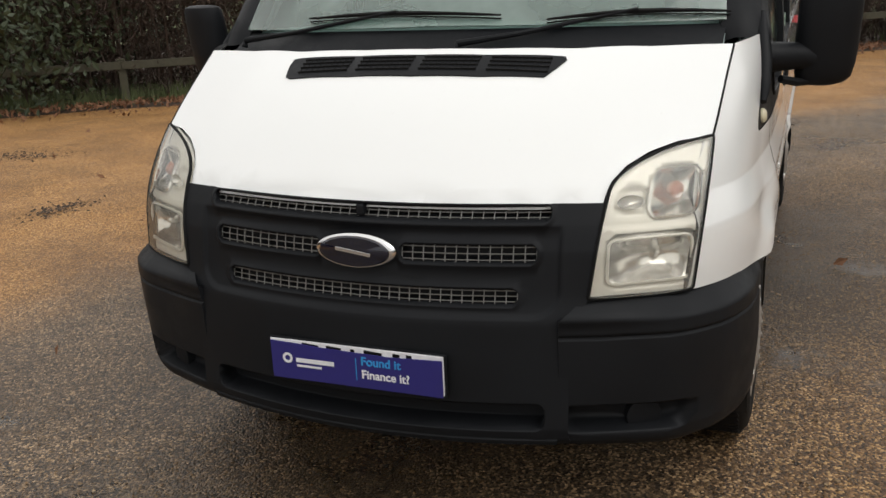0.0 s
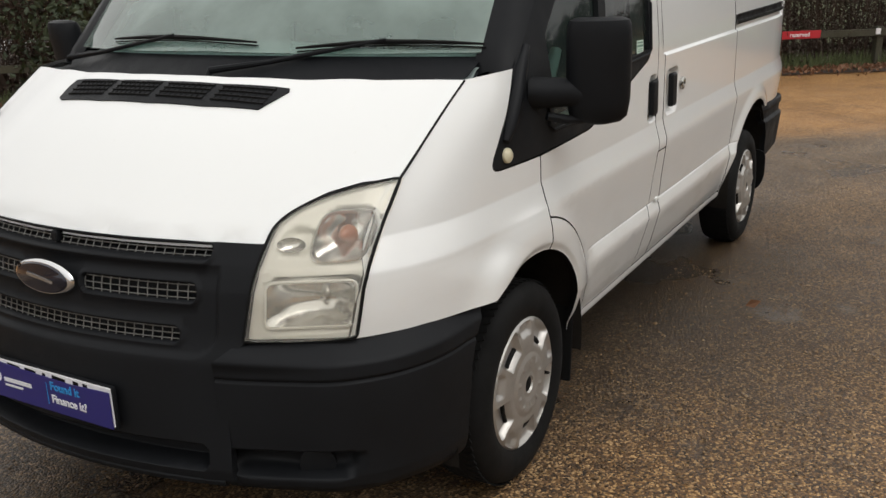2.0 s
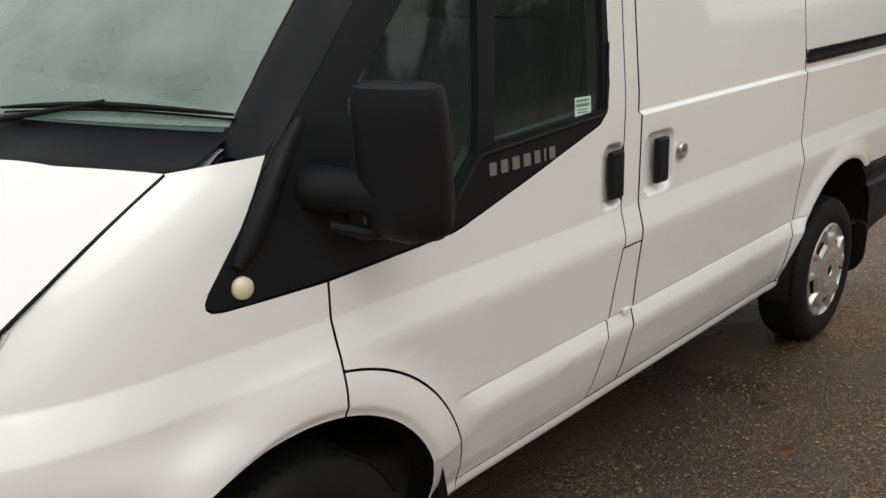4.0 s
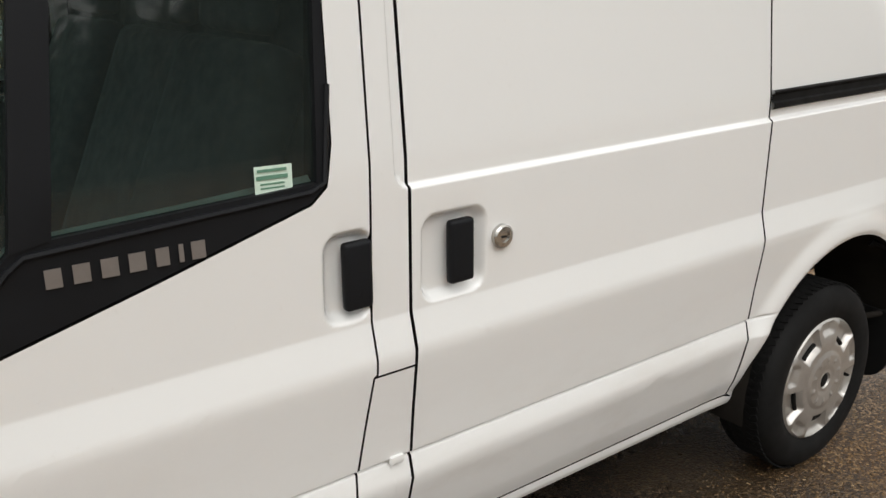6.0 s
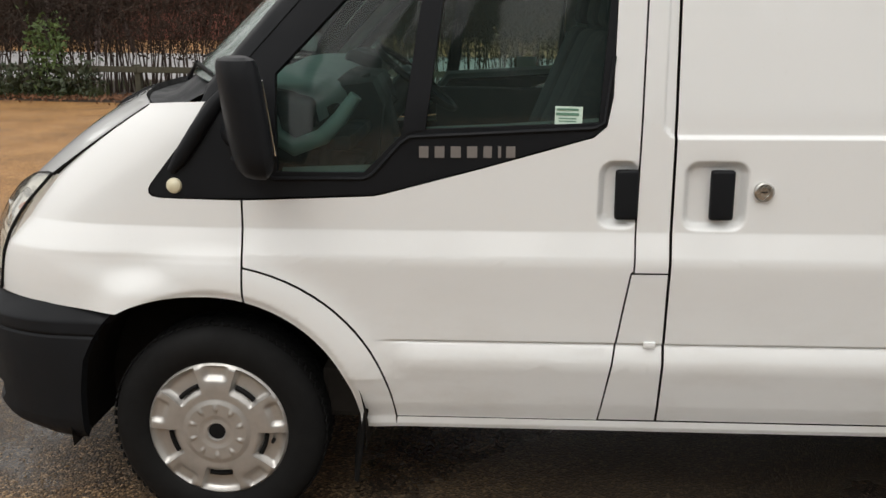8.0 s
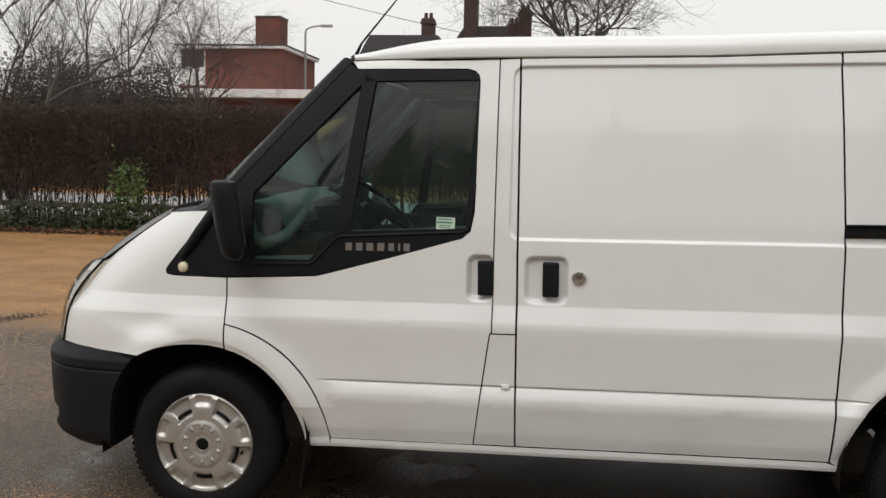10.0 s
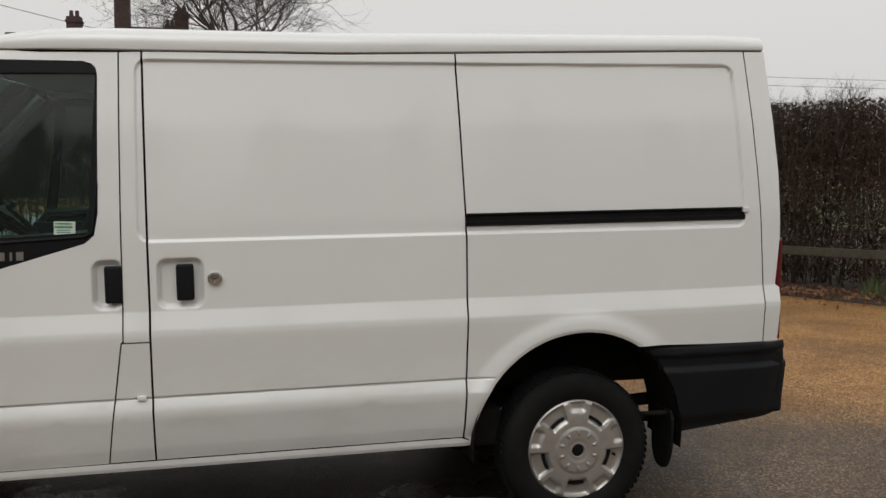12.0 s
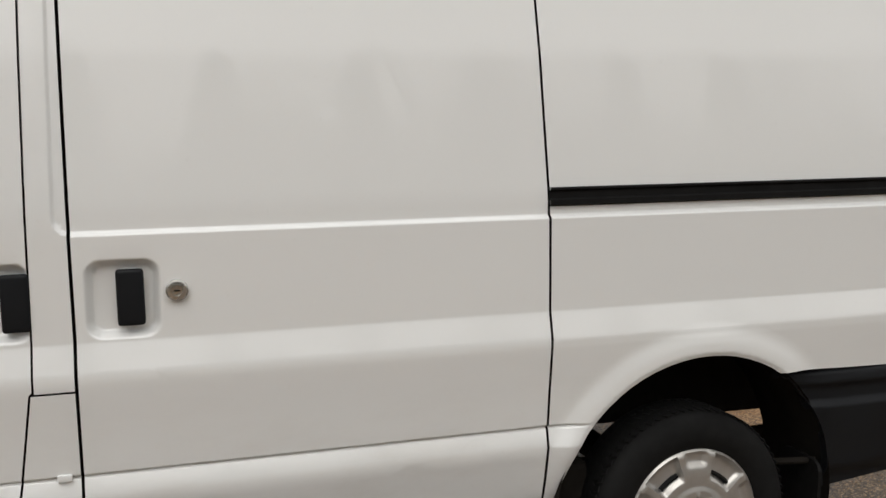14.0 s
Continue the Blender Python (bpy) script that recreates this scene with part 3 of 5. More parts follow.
    return 0.941 + (z - 1.285) * 0.975


TRIM = (
    ("pillar_trim", [(0.941, 1.285), (1.135, 1.355), (1.565, 1.775), (1.62, 1.785), (1.548, 1.829), (1.50, 1.859)]),
    ("mirror_base", [(0.780, 1.064), (0.773, 1.047), (0.774, 1.037), (0.783, 1.030), (0.80, 1.026), (0.845, 1.025), (1.034, 1.026), (1.138, 1.03), (1.138, 1.10), (1.135, 1.355), (0.941, 1.285), (0.864, 1.167)]),
    ("window_trim", [(1.138, 1.03), (1.40, 1.041), (1.43, 1.047), (1.70, 1.120), (1.985, 1.202), (2.014, 1.228), (1.997, 1.235), (1.542, 1.217), (1.48, 1.205), (1.375, 1.10), (1.138, 1.10)]),
    ("window_divider", [(1.48, 1.205), (1.542, 1.217), (1.62, 1.785), (1.565, 1.775)]),
    ("window_header", [(1.565, 1.775), (1.62, 1.785), (2.03, 1.785), (2.0335, 1.782), (2.028, 1.801), (2.013, 1.815), (1.985, 1.824), (1.548, 1.829)]),
    ("window_rear_trim", [(1.997, 1.235), (2.014, 1.228), (2.029, 1.30), (2.0335, 1.79), (2.03, 1.785)]),
)
for name, out in TRIM:
    both(name, out, XF + XL, lines(1.0, 1.9, 0.06), BLACK, fn=side_plain, depth=0.02, lift=-0.001 if name != "window_divider" else 0.002)
GLASS_1 = [(1.132, 1.094), (1.38, 1.094), (1.49, 1.20), (1.570, 1.782), (1.130, 1.356)]
GLASS_2 = [(1.535, 1.210), (2.003, 1.228), (2.036, 1.792), (1.612, 1.792)]
both("quarter_glass", GLASS_1, XL, lines(1.0, 1.9, 0.06), WINDOW, fn=side_plain, depth=0.004, lift=-0.012)
both("door_glass", GLASS_2, XL, lines(1.0, 1.9, 0.06), WINDOW, fn=side_plain, depth=0.004, lift=-0.012)
# raised bead under the glass
bead = [(1.10, 1.18), (1.105, 1.10), (1.13, 1.082), (1.378, 1.086), (1.40, 1.097), (1.475, 1.180), (1.50, 1.198), (1.70, 1.208), (1.985, 1.222), (2.012, 1.235), (2.03, 1.40)]
for s in (-1, 1):
    part("window_bead", tube([rake((x, s * (side_w(x, z, False) + 0.001), z)) for x, z in bead], 0.0055, 6), BLACK, van, smooth=True)

# windscreen pillars between screen edge and door
for s in (-1, 1):
    bm = bmesh.new()
    rows = []
    for k in range(15):
        t = k / 14
        z = 1.262 + 0.606 * t
        a = Vector(screen(pillar_y(max(z, 1.30)) - 0.012, max(z, 1.30) + 0.0)) + Vector((0, 0, min(0, z - 1.30)))
        x = rail_x(max(z, 1.285)) - (0.02 if z < 1.285 else 0)
        b = Vector((x + 0.012, side_w(x + 0.012, z, False) + 0.002, z))
        m1, m2 = a * 0.68 + b * 0.32 + Vector((-0.012, 0.006, 0.014)), a * 0.3 + b * 0.7 + Vector((-0.012, 0.014, 0.010))
        rows.append([bm.verts.new(rake((p.x, s * p.y, p.z))) for p in (a + Vector((0.03, -0.01, -0.03)), a, m1, m2, b, b + Vector((0.03, -0.02, -0.01)))])
    for r0, r1 in zip(rows, rows[1:]):
        for i in range(5):
            bm.faces.new((r0[i], r1[i], r1[i + 1], r0[i + 1]))
    part("windscreen_pillar", bm, BLACK, van, smooth=True)
    foot = [(0.828, 1.098), (0.86, 1.14), (0.905, 1.205), (0.955, 1.275), (1.01, 1.335)]
    part("mirror_foot", tube([rake((x + 0.012, s * (side_w(x, z, False) + 0.004), z)) for x, z in foot], [0.012, 0.022, 0.024, 0.022, 0.012], 10), BLACK, van, smooth=True)

# roof
ROOF_SEC = ((0.858, 1.858), (0.882, 1.870), (0.885, 1.895), (0.879, 1.918), (0.860, 1.936), (0.81, 1.950), (0.70, 1.962), (0.50, 1.971), (0.25, 1.977), (0.0, 1.979))
bm = bmesh.new()
rows = []
for k in range(31):
    t = (k / 30) ** 1.35
    ring = []
    for s in (-1, 1):
        for y, z in (ROOF_SEC if s == -1 else ROOF_SEC[-2::-1]):
            x0 = 1.372 + 0.20 * y * y
            x = x0 + (4.686 - x0) * t
            near = smooth01((2.15 - x) / 0.75)
            q = 1 - 0.80 * near * near
            back_drop = smooth01((x - 4.5) / 0.14)
            w = y * (1 - 0.055 * smooth01((1.95 - x) / 0.45)) - 0.028 * max(0.0, x - 4.30) ** 2 / 0.16 * (y / 0.9)
            ring.append(bm.verts.new(rake((x, s * w, 1.862 + (z - 1.862) * (q if z > 1.862 else 1) + 0.032 * near * near * (1 - (y / 0.9) ** 2) - 0.016 * smooth01((x - 2.9) / 1.7) * (z > 1.88) - 0.006 * back_drop * (z > 1.9)))))
    rows.append(ring)
for r0, r1 in zip(rows, rows[1:]):
    for i in range(len(r0) - 1):
        bm.faces.new((r0[i], r1[i], r1[i + 1], r0[i + 1]))
bm.faces.new(rows[-1])
part("roof", bm, PAINT, van, smooth=True)
for s in (-1, 1):
    part("roof_gutter", tube([rake((x, s * (0.868 - 0.055 * 0.897 * smooth01((1.95 - x) / 0.45) - 0.028 * max(0.0, x - 4.30) ** 2 / 0.16), 1.863)) for x in (1.56, 1.7, 1.85, 2.0, 2.3, 3.0, 4.0, 4.3, 4.5, 4.66)], 0.006, 6), SEAL, van)

# rear doors, lamps and bumper
part("rear_doors", box((0.03, 1.70, 1.12), (4.740, 0, 1.30), 0.012, (0, -3.5, 0)), PAINT, van)
for s in (-1, 1):
    part("tail_lamp", box((0.050, 0.09, 0.44), (4.770, s * 0.860, 0.955), 0.012), RED_LENS, van, "dark red tail lamp")


def rear_bumper(x, z):
    w = soft(z, (0.36, 0.40, 0.585, 0.60, 0.61, 0.655, 0.665, 0.70, 0.72), (0.905, 0.930, 0.950, 0.950, 0.933, 0.937, 0.949, 0.944, 0.905))
    return (x, -(w - 1.9 * max(0.0, x - 4.64) ** 2 - 0.02 * max(0.0, 4.28 - x) / 0.1), z)


rb_out = [(4.150, 0.716), (4.70, 0.701), (4.806, 0.697), (4.828, 0.60), (4.818, 0.40), (4.76, 0.374), (4.304, 0.328)] + arc(3.862, 0.335, 0.449, 0.462, 6, 54, 12)
both("rear_bumper", rb_out, lines(4.1, 4.82, 0.03), lines(0.34, 0.72, 0.02, 0.59, 0.6, 0.605, 0.61, 0.655, 0.66, 0.665), BLACK, fn=rear_bumper, depth=0.03)
part("rear_bumper", box((0.09, 1.82, 0.29), (4.770, 0, 0.56), 0.02), BLACK, van)

# front bumper: centre panel with the grille, and two corners swept round to the wheels
NOSE_Z = (0.26, 0.29, 0.305, 0.345, 0.42, 0.52, 0.632, 0.648, 0.672, 0.70, 0.74, 0.81, 0.87, 0.925, 0.972, 1.052, 1.20)
NOSE_X = (0.075, 0.025, -0.004, -0.016, -0.012, -0.011, -0.006, -0.002, 0.007, 0.014, 0.020, 0.030, 0.052, 0.085, 0.122, 0.20, 0.36)


def nose_c(y):
    y = abs(y)
    return 0.3125 * y * y + 0.04 * (max(0.0, y - 0.55) / 0.25) ** 2


SLOTS = ((-0.475, 0.475, 0.884, 0.916), (-0.448, -0.115, 0.783, 0.823), (0.115, 0.448, 0.783, 0.823), (-0.405, 0.405, 0.679, 0.714))
INTAKE = ((-0.47, 0.47, 0.350, 0.412),)


def nose(y, z, slots=True):
    x = soft(z, NOSE_Z, NOSE_X, 0.008) + nose_c(y)
    if slots:
        x += 0.010 * smooth01(0.5 - rbox(y, z, -0.505, 0.505, 0.650, 1.2, 0.06) / 0.014) * smooth01((0.875 - z) / 0.02)
        for a, b, c, d in SLOTS:
            x += 0.045 * smooth01(0.5 - rbox(y, z, a, b, c, d, 0.014) / 0.009)
            x -= 0.006 * smooth01(0.5 - (rbox(y, z, a, b, c, d, 0.014) - 0.012) / 0.014)
        for a, b, c, d in INTAKE:
            x += 0.07 * smooth01(0.5 - rbox(y, z, a, b, c, d, 0.02) / 0.012)
    return (x, y, z)


mid = [(-0.532, 0.292), (-0.534, 0.60), (-0.535, 0.644), (-0.575, 0.690), (-0.583, 0.80), (-0.596, 0.921)]
mid_out = mid + [(y, 0.925) for y in (-0.4, -0.2, 0, 0.2, 0.4)] + [(-y, z) for y, z in mid[::-1]]
cut_y = sorted({round(s * v + d, 4) for v in (0.115, 0.405, 0.448, 0.475, 0.47, 0.505) for s in (-1, 1) for d in (-0.012, -0.005, 0, 0.005, 0.012)})
cut_z = sorted({round(v + d, 4) for v in (0.884, 0.916, 0.783, 0.823, 0.679, 0.714, 0.650, 0.350, 0.412) for d in (-0.010, -0.005, 0, 0.005, 0.010)})
panel("grille_panel", mid_out, lambda y, z: nose(-y, z), sorted(set(lines(-0.6, 0.6, 0.05) + cut_y)), sorted(set(lines(0.29, 0.93, 0.03) + cut_z)), BLACK, van, depth=0.03, tilt=False)
# wire mesh in the slots
for a, b, c, d in SLOTS:
    bm = bmesh.new()
    n = round((b - a) / 0.027)
    for k in range(n + 1):
        y = a + (b - a) * (k + 0.0) / n
        tube([flat((nose(y, z, False)[0] + 0.020, y, z)) for z in (c - 0.002, (c + d) / 2, d + 0.002)], 0.0016, 4, bm)
    for z in (c + 0.004, (c + d) / 2, d - 0.004):
        tube([flat((nose(a + (b - a) * k / 12, z, False)[0] + 0.020, a + (b - a) * k / 12, z)) for k in range(13)], 0.0016, 4, bm)
    part("grille_mesh", bm, WIRE, van)
part("bonnet_catch", box((0.03, 0.024, 0.03), flat((0.085, 0.005, 0.902)), 0.006), BLACK, van)

# oval badge
for rr, hh, mat, nm in ((1.0, 0.0, CHROME, "badge_rim"), (0.90, 0.004, NAVY, "badge_face")):
    bm = bmesh.new()
    ring0 = [(math.cos(2 * math.pi * k / 40) * 0.112 * rr, math.sin(2 * math.pi * k / 40) * 0.047 * rr) for k in range(40)]
    vs = []
    for sc, off in ((1.0, 0.0), (0.97, 0.006), (0.9, 0.010), (0.0, 0.012)):
        vs.append([bm.verts.new(flat((0.022 - hh - off + 0.1 * (y * sc) ** 2, y * sc, 0.807 + z * sc))) for y, z in ring0])
    for r0, r1 in zip(vs, vs[1:]):
        for i in range(40):
            bm.faces.new((r0[i], r0[(i + 1) % 40], r1[(i + 1) % 40], r1[i]))
    part(nm, bm, mat, van, smooth=True)
part("badge_script", box((0.002, 0.10, 0.010), flat((0.0055, 0, 0.808)), 0.0008, (8, 0, 0)), CHROME, van)

# bumper corners
PATH_C = [Vector(p) for p in ((0.062, -0.45), (0.082, -0.515), (0.105, -0.582), (0.205, -0.772), (0.315, -0.865), (0.45, -0.919), (0.66, -0.950), (0.80, -0.960))]
LEN_C = [0.0]
for p, q in zip(PATH_C, PATH_C[1:]):
    LEN_C.append(LEN_C[-1] + (q - p).length)


def corner_base(s):
    def at(v):
        return Vector((np.interp(v, LEN_C, [p.x for p in PATH_C]), np.interp(v, LEN_C, [p.y for p in PATH_C])))

    p = (at(s - 0.05) + at(s - 0.025) + at(s) * 2 + at(s + 0.025) + at(s + 0.05)) / 6
    d = (at(s + 0.06) - at(s - 0.06)).normalized()
    return p, Vector((d.y, -d.x))


CORNER_Z = (0.23, 0.265, 0.295, 0.335, 0.42, 0.52, 0.595, 0.600, 0.605, 0.640, 0.648, 0.690, 0.72)
CORNER_O = (-0.08, -0.035, 0.004, 0.016, 0.022, 0.028, 0.030, 0.019, 0.032, 0.031, 0.025, -0.026, -0.05)
S_A, S_B = LEN_C[1] - 0.0085, LEN_C[6]
FOG = (0.10, 0.40, 0.315, 0.402)


def corner(s, z):
    p, n = corner_base(s)
    tuck = 0.02 * smooth01((s - (S_B - 0.28)) / 0.28)
    o = soft(z, CORNER_Z, CORNER_O, 0.003) * (1 - 0.35 * smooth01((s - 0.45) / 0.3)) - tuck * smooth01((z - 0.45) / 0.2)
    o -= 0.018 * (1 - smooth01((s - S_A) / 0.36)) * smooth01((0.66 - z) / 0.03)
    o -= 0.06 * smooth01(0.5 - rbox(s, z, FOG[0] - 0.03, FOG[1] - 0.25 * (0.402 - z), FOG[2] + 0.02, FOG[3], 0.03) / 0.02)
    q = p + n * (o + 0.002)
    return (q.x, q.y, z)


def s_of(x):
    return S_B - (PATH_C[6].x - x)


corner_out = [(S_A, 0.292), (S_A + 0.0001, 0.4), (S_A, 0.648)] + [(S_A + 0.065, 0.690), (S_A + 0.32, 0.690), (s_of(0.33), 0.694), (s_of(0.45), 0.696), (s_of(0.58), 0.688), (s_of(0.655), 0.680)]
corner_out += [(s_of(x), z) for x, z in ((0.63, 0.655), (0.59, 0.60), (0.557, 0.53), (0.54, 0.42), (0.533, 0.275))] + [(s_of(0.40), 0.262), (S_A + 0.25, 0.272)]
both("front_bumper", corner_out[::-1], lines(0, 1.2, 0.03), sorted(set(lines(0.24, 0.69, 0.025) + [0.591, 0.594, 0.597, 0.6, 0.603, 0.606, 0.609, 0.636, 0.64, 0.644, 0.648, 0.652, 0.31, 0.315, 0.325, 0.33, 0.39, 0.396, 0.402, 0.408])), BLACK, fn=corner, depth=0.03, tilt=False)
for s in (-1, 1):
    part("fog_lamp_blank", lathe([(0.0, 0.004), (0.04, 0.004), (0.047, 0.0), (0.047, -0.03)], flat((0.20, s * 0.70, 0.352)), (-0.85, s * 0.5, 0), 20), BLACK, van, smooth=True)
part("lower_lip", tube([flat((nose_c(y) + 0.010, y, 0.312)) for y in np.linspace(-0.50, 0.50, 13)], 0.018, 8), BLACK, van, smooth=True)


# headlamps: lens flush with nose and wing, bowls behind
def lens_out():
    low = [(-0.573, 0.694), (-0.79, 0.693), (-0.803, 0.698)]
    outer = [(-0.812, 0.80), (-0.819, 0.90), (-0.821, 0.985), (-0.820, 1.050)]
    top = [(-0.743, 1.038), (-0.676, 1.016), (-0.628, 0.987), (-0.604, 0.958), (-0.600, 0.923)]
    return rounded(low + outer + top + [(-0.588, 0.82)], [0.006, 0.02, 0.006, 0.03, 0.03, 0.03, 0.008, 0.04, 0.03, 0.03, 0.02, 0.02, 0.05], 3)


def lamp(y, z):
    return nose(-y, z, False)


def lamp_bowl(y, z):
    """Back of the housing with its reflector hollows."""
    x, _, _ = nose(y, z, False)
    x += 0.016
    x += 0.08 * smooth01(0.5 - rbox(y, z, -0.798, -0.609, 0.719, 0.835, 0.02) / 0.012)
    x += 0.075 * smooth01(0.5 - rbox(y, z, -0.80, -0.694, 0.877, 0.983, 0.03) / 0.012)
    x += 0.03 * smooth01(0.5 - rbox(y, z, -0.682, -0.625, 0.893, 0.945, 0.02) / 0.02)
    x -= 0.012 * smooth01(0.5 - abs(z - 0.855) / 0.02)
    return (x, y, z)


L_OUT = [(-y, z) for y, z in lens_out()]
both("headlamp_lens", L_OUT, lines(0.5, 0.85, 0.03), lines(0.69, 1.06, 0.03), LENS, fn=lamp, depth=0.02, tilt=False, lift=0.004, label="yellowed clear lamp lens")
for ob in van.children:
    if ob.name.startswith("headlamp_lens"):
        ob.visible_shadow = False
both("headlamp_housing", L_OUT, lines(0.5, 0.85, 0.012), lines(0.69, 1.06, 0.012), LAMP_BACK, fn=lambda y, z: lamp_bowl(-y, z), depth=0.03, tilt=False)


def bowl(y0, y1, z0, z1, deep, facets):
    """A hollow mirror behind the lens, pressed in facets."""
    def fn(y, z):
        y = -y
        u, v = (y - (y0 + y1) / 2) / (y1 - y0) * 2, (z - (z0 + z1) / 2) / (z1 - z0) * 2
        ripple = 0.0022 * abs(((u * facets) % 1) - 0.5) + 0.0022 * abs(((v * facets * 0.6) % 1) - 0.5)
        return (nose(y, z, False)[0] + 0.012 + deep * (1 - u * u * 0.9) * (1 - v * v * 0.9) + ripple, y, z)

    return fn


def rect(y0, y1, z0, z1, r):
    return rounded([(-y1, z0), (-y0, z0), (-y0, z1), (-y1, z1)], r)


both("headlamp_reflector", rect(-0.795, -0.612, 0.722, 0.832, 0.02), lines(0.6, 0.8, 0.008), lines(0.7, 0.84, 0.008), LAMP_MIRROR, fn=bowl(-0.795, -0.612, 0.722, 0.832, 0.055, 3.0), depth=0.012, tilt=False)
both("indicator_bowl", rect(-0.797, -0.697, 0.880, 0.980, 0.028), lines(0.68, 0.81, 0.008), lines(0.87, 0.99, 0.008), LAMP_MIRROR, fn=bowl(-0.797, -0.697, 0.880, 0.980, 0.05, 2.0), depth=0.012, tilt=False)
for s in (-1, 1):
    def shell(cx, cy, cz, rx, rz, deep, nm, mat, tx=0.0):
        bm = bmesh.new()
        rows = []
        for i in range(7):
            q = i / 6
            rows.append([bm.verts.new(flat((cx + deep * (1 - q * q) + 0.55 * ((cy + s * 0) * 0 + math.cos(t) * rx * q), s * (cy + math.cos(t) * rx * q), cz + math.sin(t) * rz * q))) for t in (2 * math.pi * k / 24 for k in range(24))])
        for r0, r1 in zip(rows, rows[1:]):
            for k in range(24):
                bm.faces.new((r0[k], r0[(k + 1) % 24], r1[(k + 1) % 24], r1[k]))
        bmesh.ops.remove_doubles(bm, verts=bm.verts, dist=1e-5)
        part(nm, bm, mat, van, smooth=True)

    shell(0.222, 0.654, 0.918, 0.030, 0.019, 0.02, "side_lamp_reflector", LAMP_MIRROR)
    shell(0.330, 0.744, 0.930, 0.020, 0.023, -0.03, "indicator_bulb", AMBER)
    part("headlamp_bulb", lathe([(0.0, 0.02), (0.009, 0.014), (0.011, 0.0), (0.006, -0.02)], flat((0.262, s * 0.715, 0.782)), (-1, 0, 0), 12), LAMP_MIRROR, van, smooth=True)
    # pressed rims round the two bowls
    for name, ring, rr in (("reflector_rim", rect(-0.795, -0.612, 0.722, 0.832, 0.02), 0.004), ("indicator_rim", rect(-0.800, -0.694, 0.877, 0.983, 0.03), 0.006)):
        pts = [flat((nose(-y, z, False)[0] + 0.012, s * y, z)) for y, z in ring]
        part(name, tube(pts + pts[:1], rr, 6, cap=False), LAMP_MIRROR if rr > 0.005 else LAMP_BACK, van, smooth=True)
    # dark seal round the lamp
    seal = [(nose(y, z, False)[0] - 0.001, s * -y, z) for y, z in lens_out()]
    part("lamp_seal", tube([flat(p) for p in seal + seal[:1]], 0.0050, 6), SEAL, van, smooth=True)

# number plate with its dealer card
plate = part("number_plate", box((0.012, 0.515, 0.118), flat((-0.0130, 0.004, 0.499)), 0.004), BLACK, van)
plate_top = part("plate_face", box((0.004, 0.505, 0.108), flat((-0.0205, 0.004, 0.501)), 0.0015), WHITE_INK, van)
card = prism([(-0.25, -0.058), (0.25, -0.058), (0.25, 0.049), (0.19, 0.047), (0.1, 0.042), (-0.1, 0.037), (-0.25, 0.044)], flat((-0.0235, 0.004, 0.501)), ((0, 1, 0), (0, 0, 1)), -0.003)
part("dealer_card", card, BLUE, van, "blue dealer card over the number plate")

for y, w in ((0.130, 0.050), (0.062, 0.045), (0.008, 0.012), (-0.050, 0.052), (-0.115, 0.020), (-0.150, 0.016)):
    part("plate_bar", box((0.001, w, 0.010), flat((-0.0230, y, 0.5425 + 0.010 * abs(y + 0.02))), 0.0, (4, 0, 0)), SEAL, van)


def lettering(name, text, size, at, material, parent=None, turn=(90, 0, -90), extrude=0.0008, label=""):
    cu = bpy.data.curves.new(name, "FONT")
    cu.body, cu.size, cu.extrude, cu.offset = text, size, extrude, size * 0.018
    tmp = bpy.data.objects.new(name, cu)
    scene.collection.objects.link(tmp)
    me = bpy.data.meshes.new_from_object(tmp.evaluated_get(bpy.context.evaluated_depsgraph_get()))
    bpy.data.objects.remove(tmp)
    me.transform(pose(*at, *turn))
    return part(name, me, material, parent, label)


lettering("card_word", "Found it", 0.034, flat((-0.0273, -0.016, 0.508)), CYAN_INK, van)
lettering("card_word", "Finance it?", 0.033, flat((-0.0273, -0.016, 0.471)), WHITE_INK, van)
part("card_rule", box((0.001, 0.002, 0.062), flat((-0.0273, -0.002, 0.494))), CYAN_INK, van)
part("card_bar", box((0.001, 0.115, 0.012), flat((-0.0273, 0.117, 0.500))), WHITE_INK, van)
part("card_bar", box((0.001, 0.075, 0.006), flat((-0.0273, 0.135, 0.484))), WHITE_INK, van)
part("card_mark", lathe([(0.008, 0.0), (0.015, 0.0), (0.015, 0.001), (0.008, 0.001), (0.008, 0.0)], flat((-0.0273, 0.197, 0.504)), (-1, 0, 0), 20), WHITE_INK, van)

# bonnet vent
vent_o = [(0.470, -0.375), (0.442, -0.20), (0.432, 0), (0.442, 0.20), (0.470, 0.40), (0.482, 0.418), (0.535, 0.43), (0.566, 0.43), (0.535, 0.2), (0.528, 0), (0.535, -0.2), (0.562, -0.412), (0.55, -0.418), (0.51, -0.40)]
panel("bonnet_vent", vent_o, bonnet, lines(0.4, 0.65, 0.02), lines(-0.45, 0.45, 0.04), BLACK, van, depth=0.012, lift=0.004, tilt=False)
for k in range(4):
    y0 = -0.385 + 0.197 * k
    bm = bmesh.new()
    for i in range(4):
        xx = 0.456 + 0.0185 * i
        pts = [flat(Vector(bonnet(xx + 0.20 * y * y, y)) + Vector((0, 0, 0.0062))) for y in np.linspace(y0 + 0.004, y0 + 0.172, 6)]
        tube(pts, 0.0035, 4, bm)
    for i in range(9):
        y = y0 + 0.008 + 0.0198 * i
        tube([flat(Vector(bonnet(xx + 0.20 * y * y, y)) + Vector((0, 0, 0.0055))) for xx in (0.452, 0.520)], 0.0022, 4, bm)
    part("vent_grid", bm, SEAL, van)

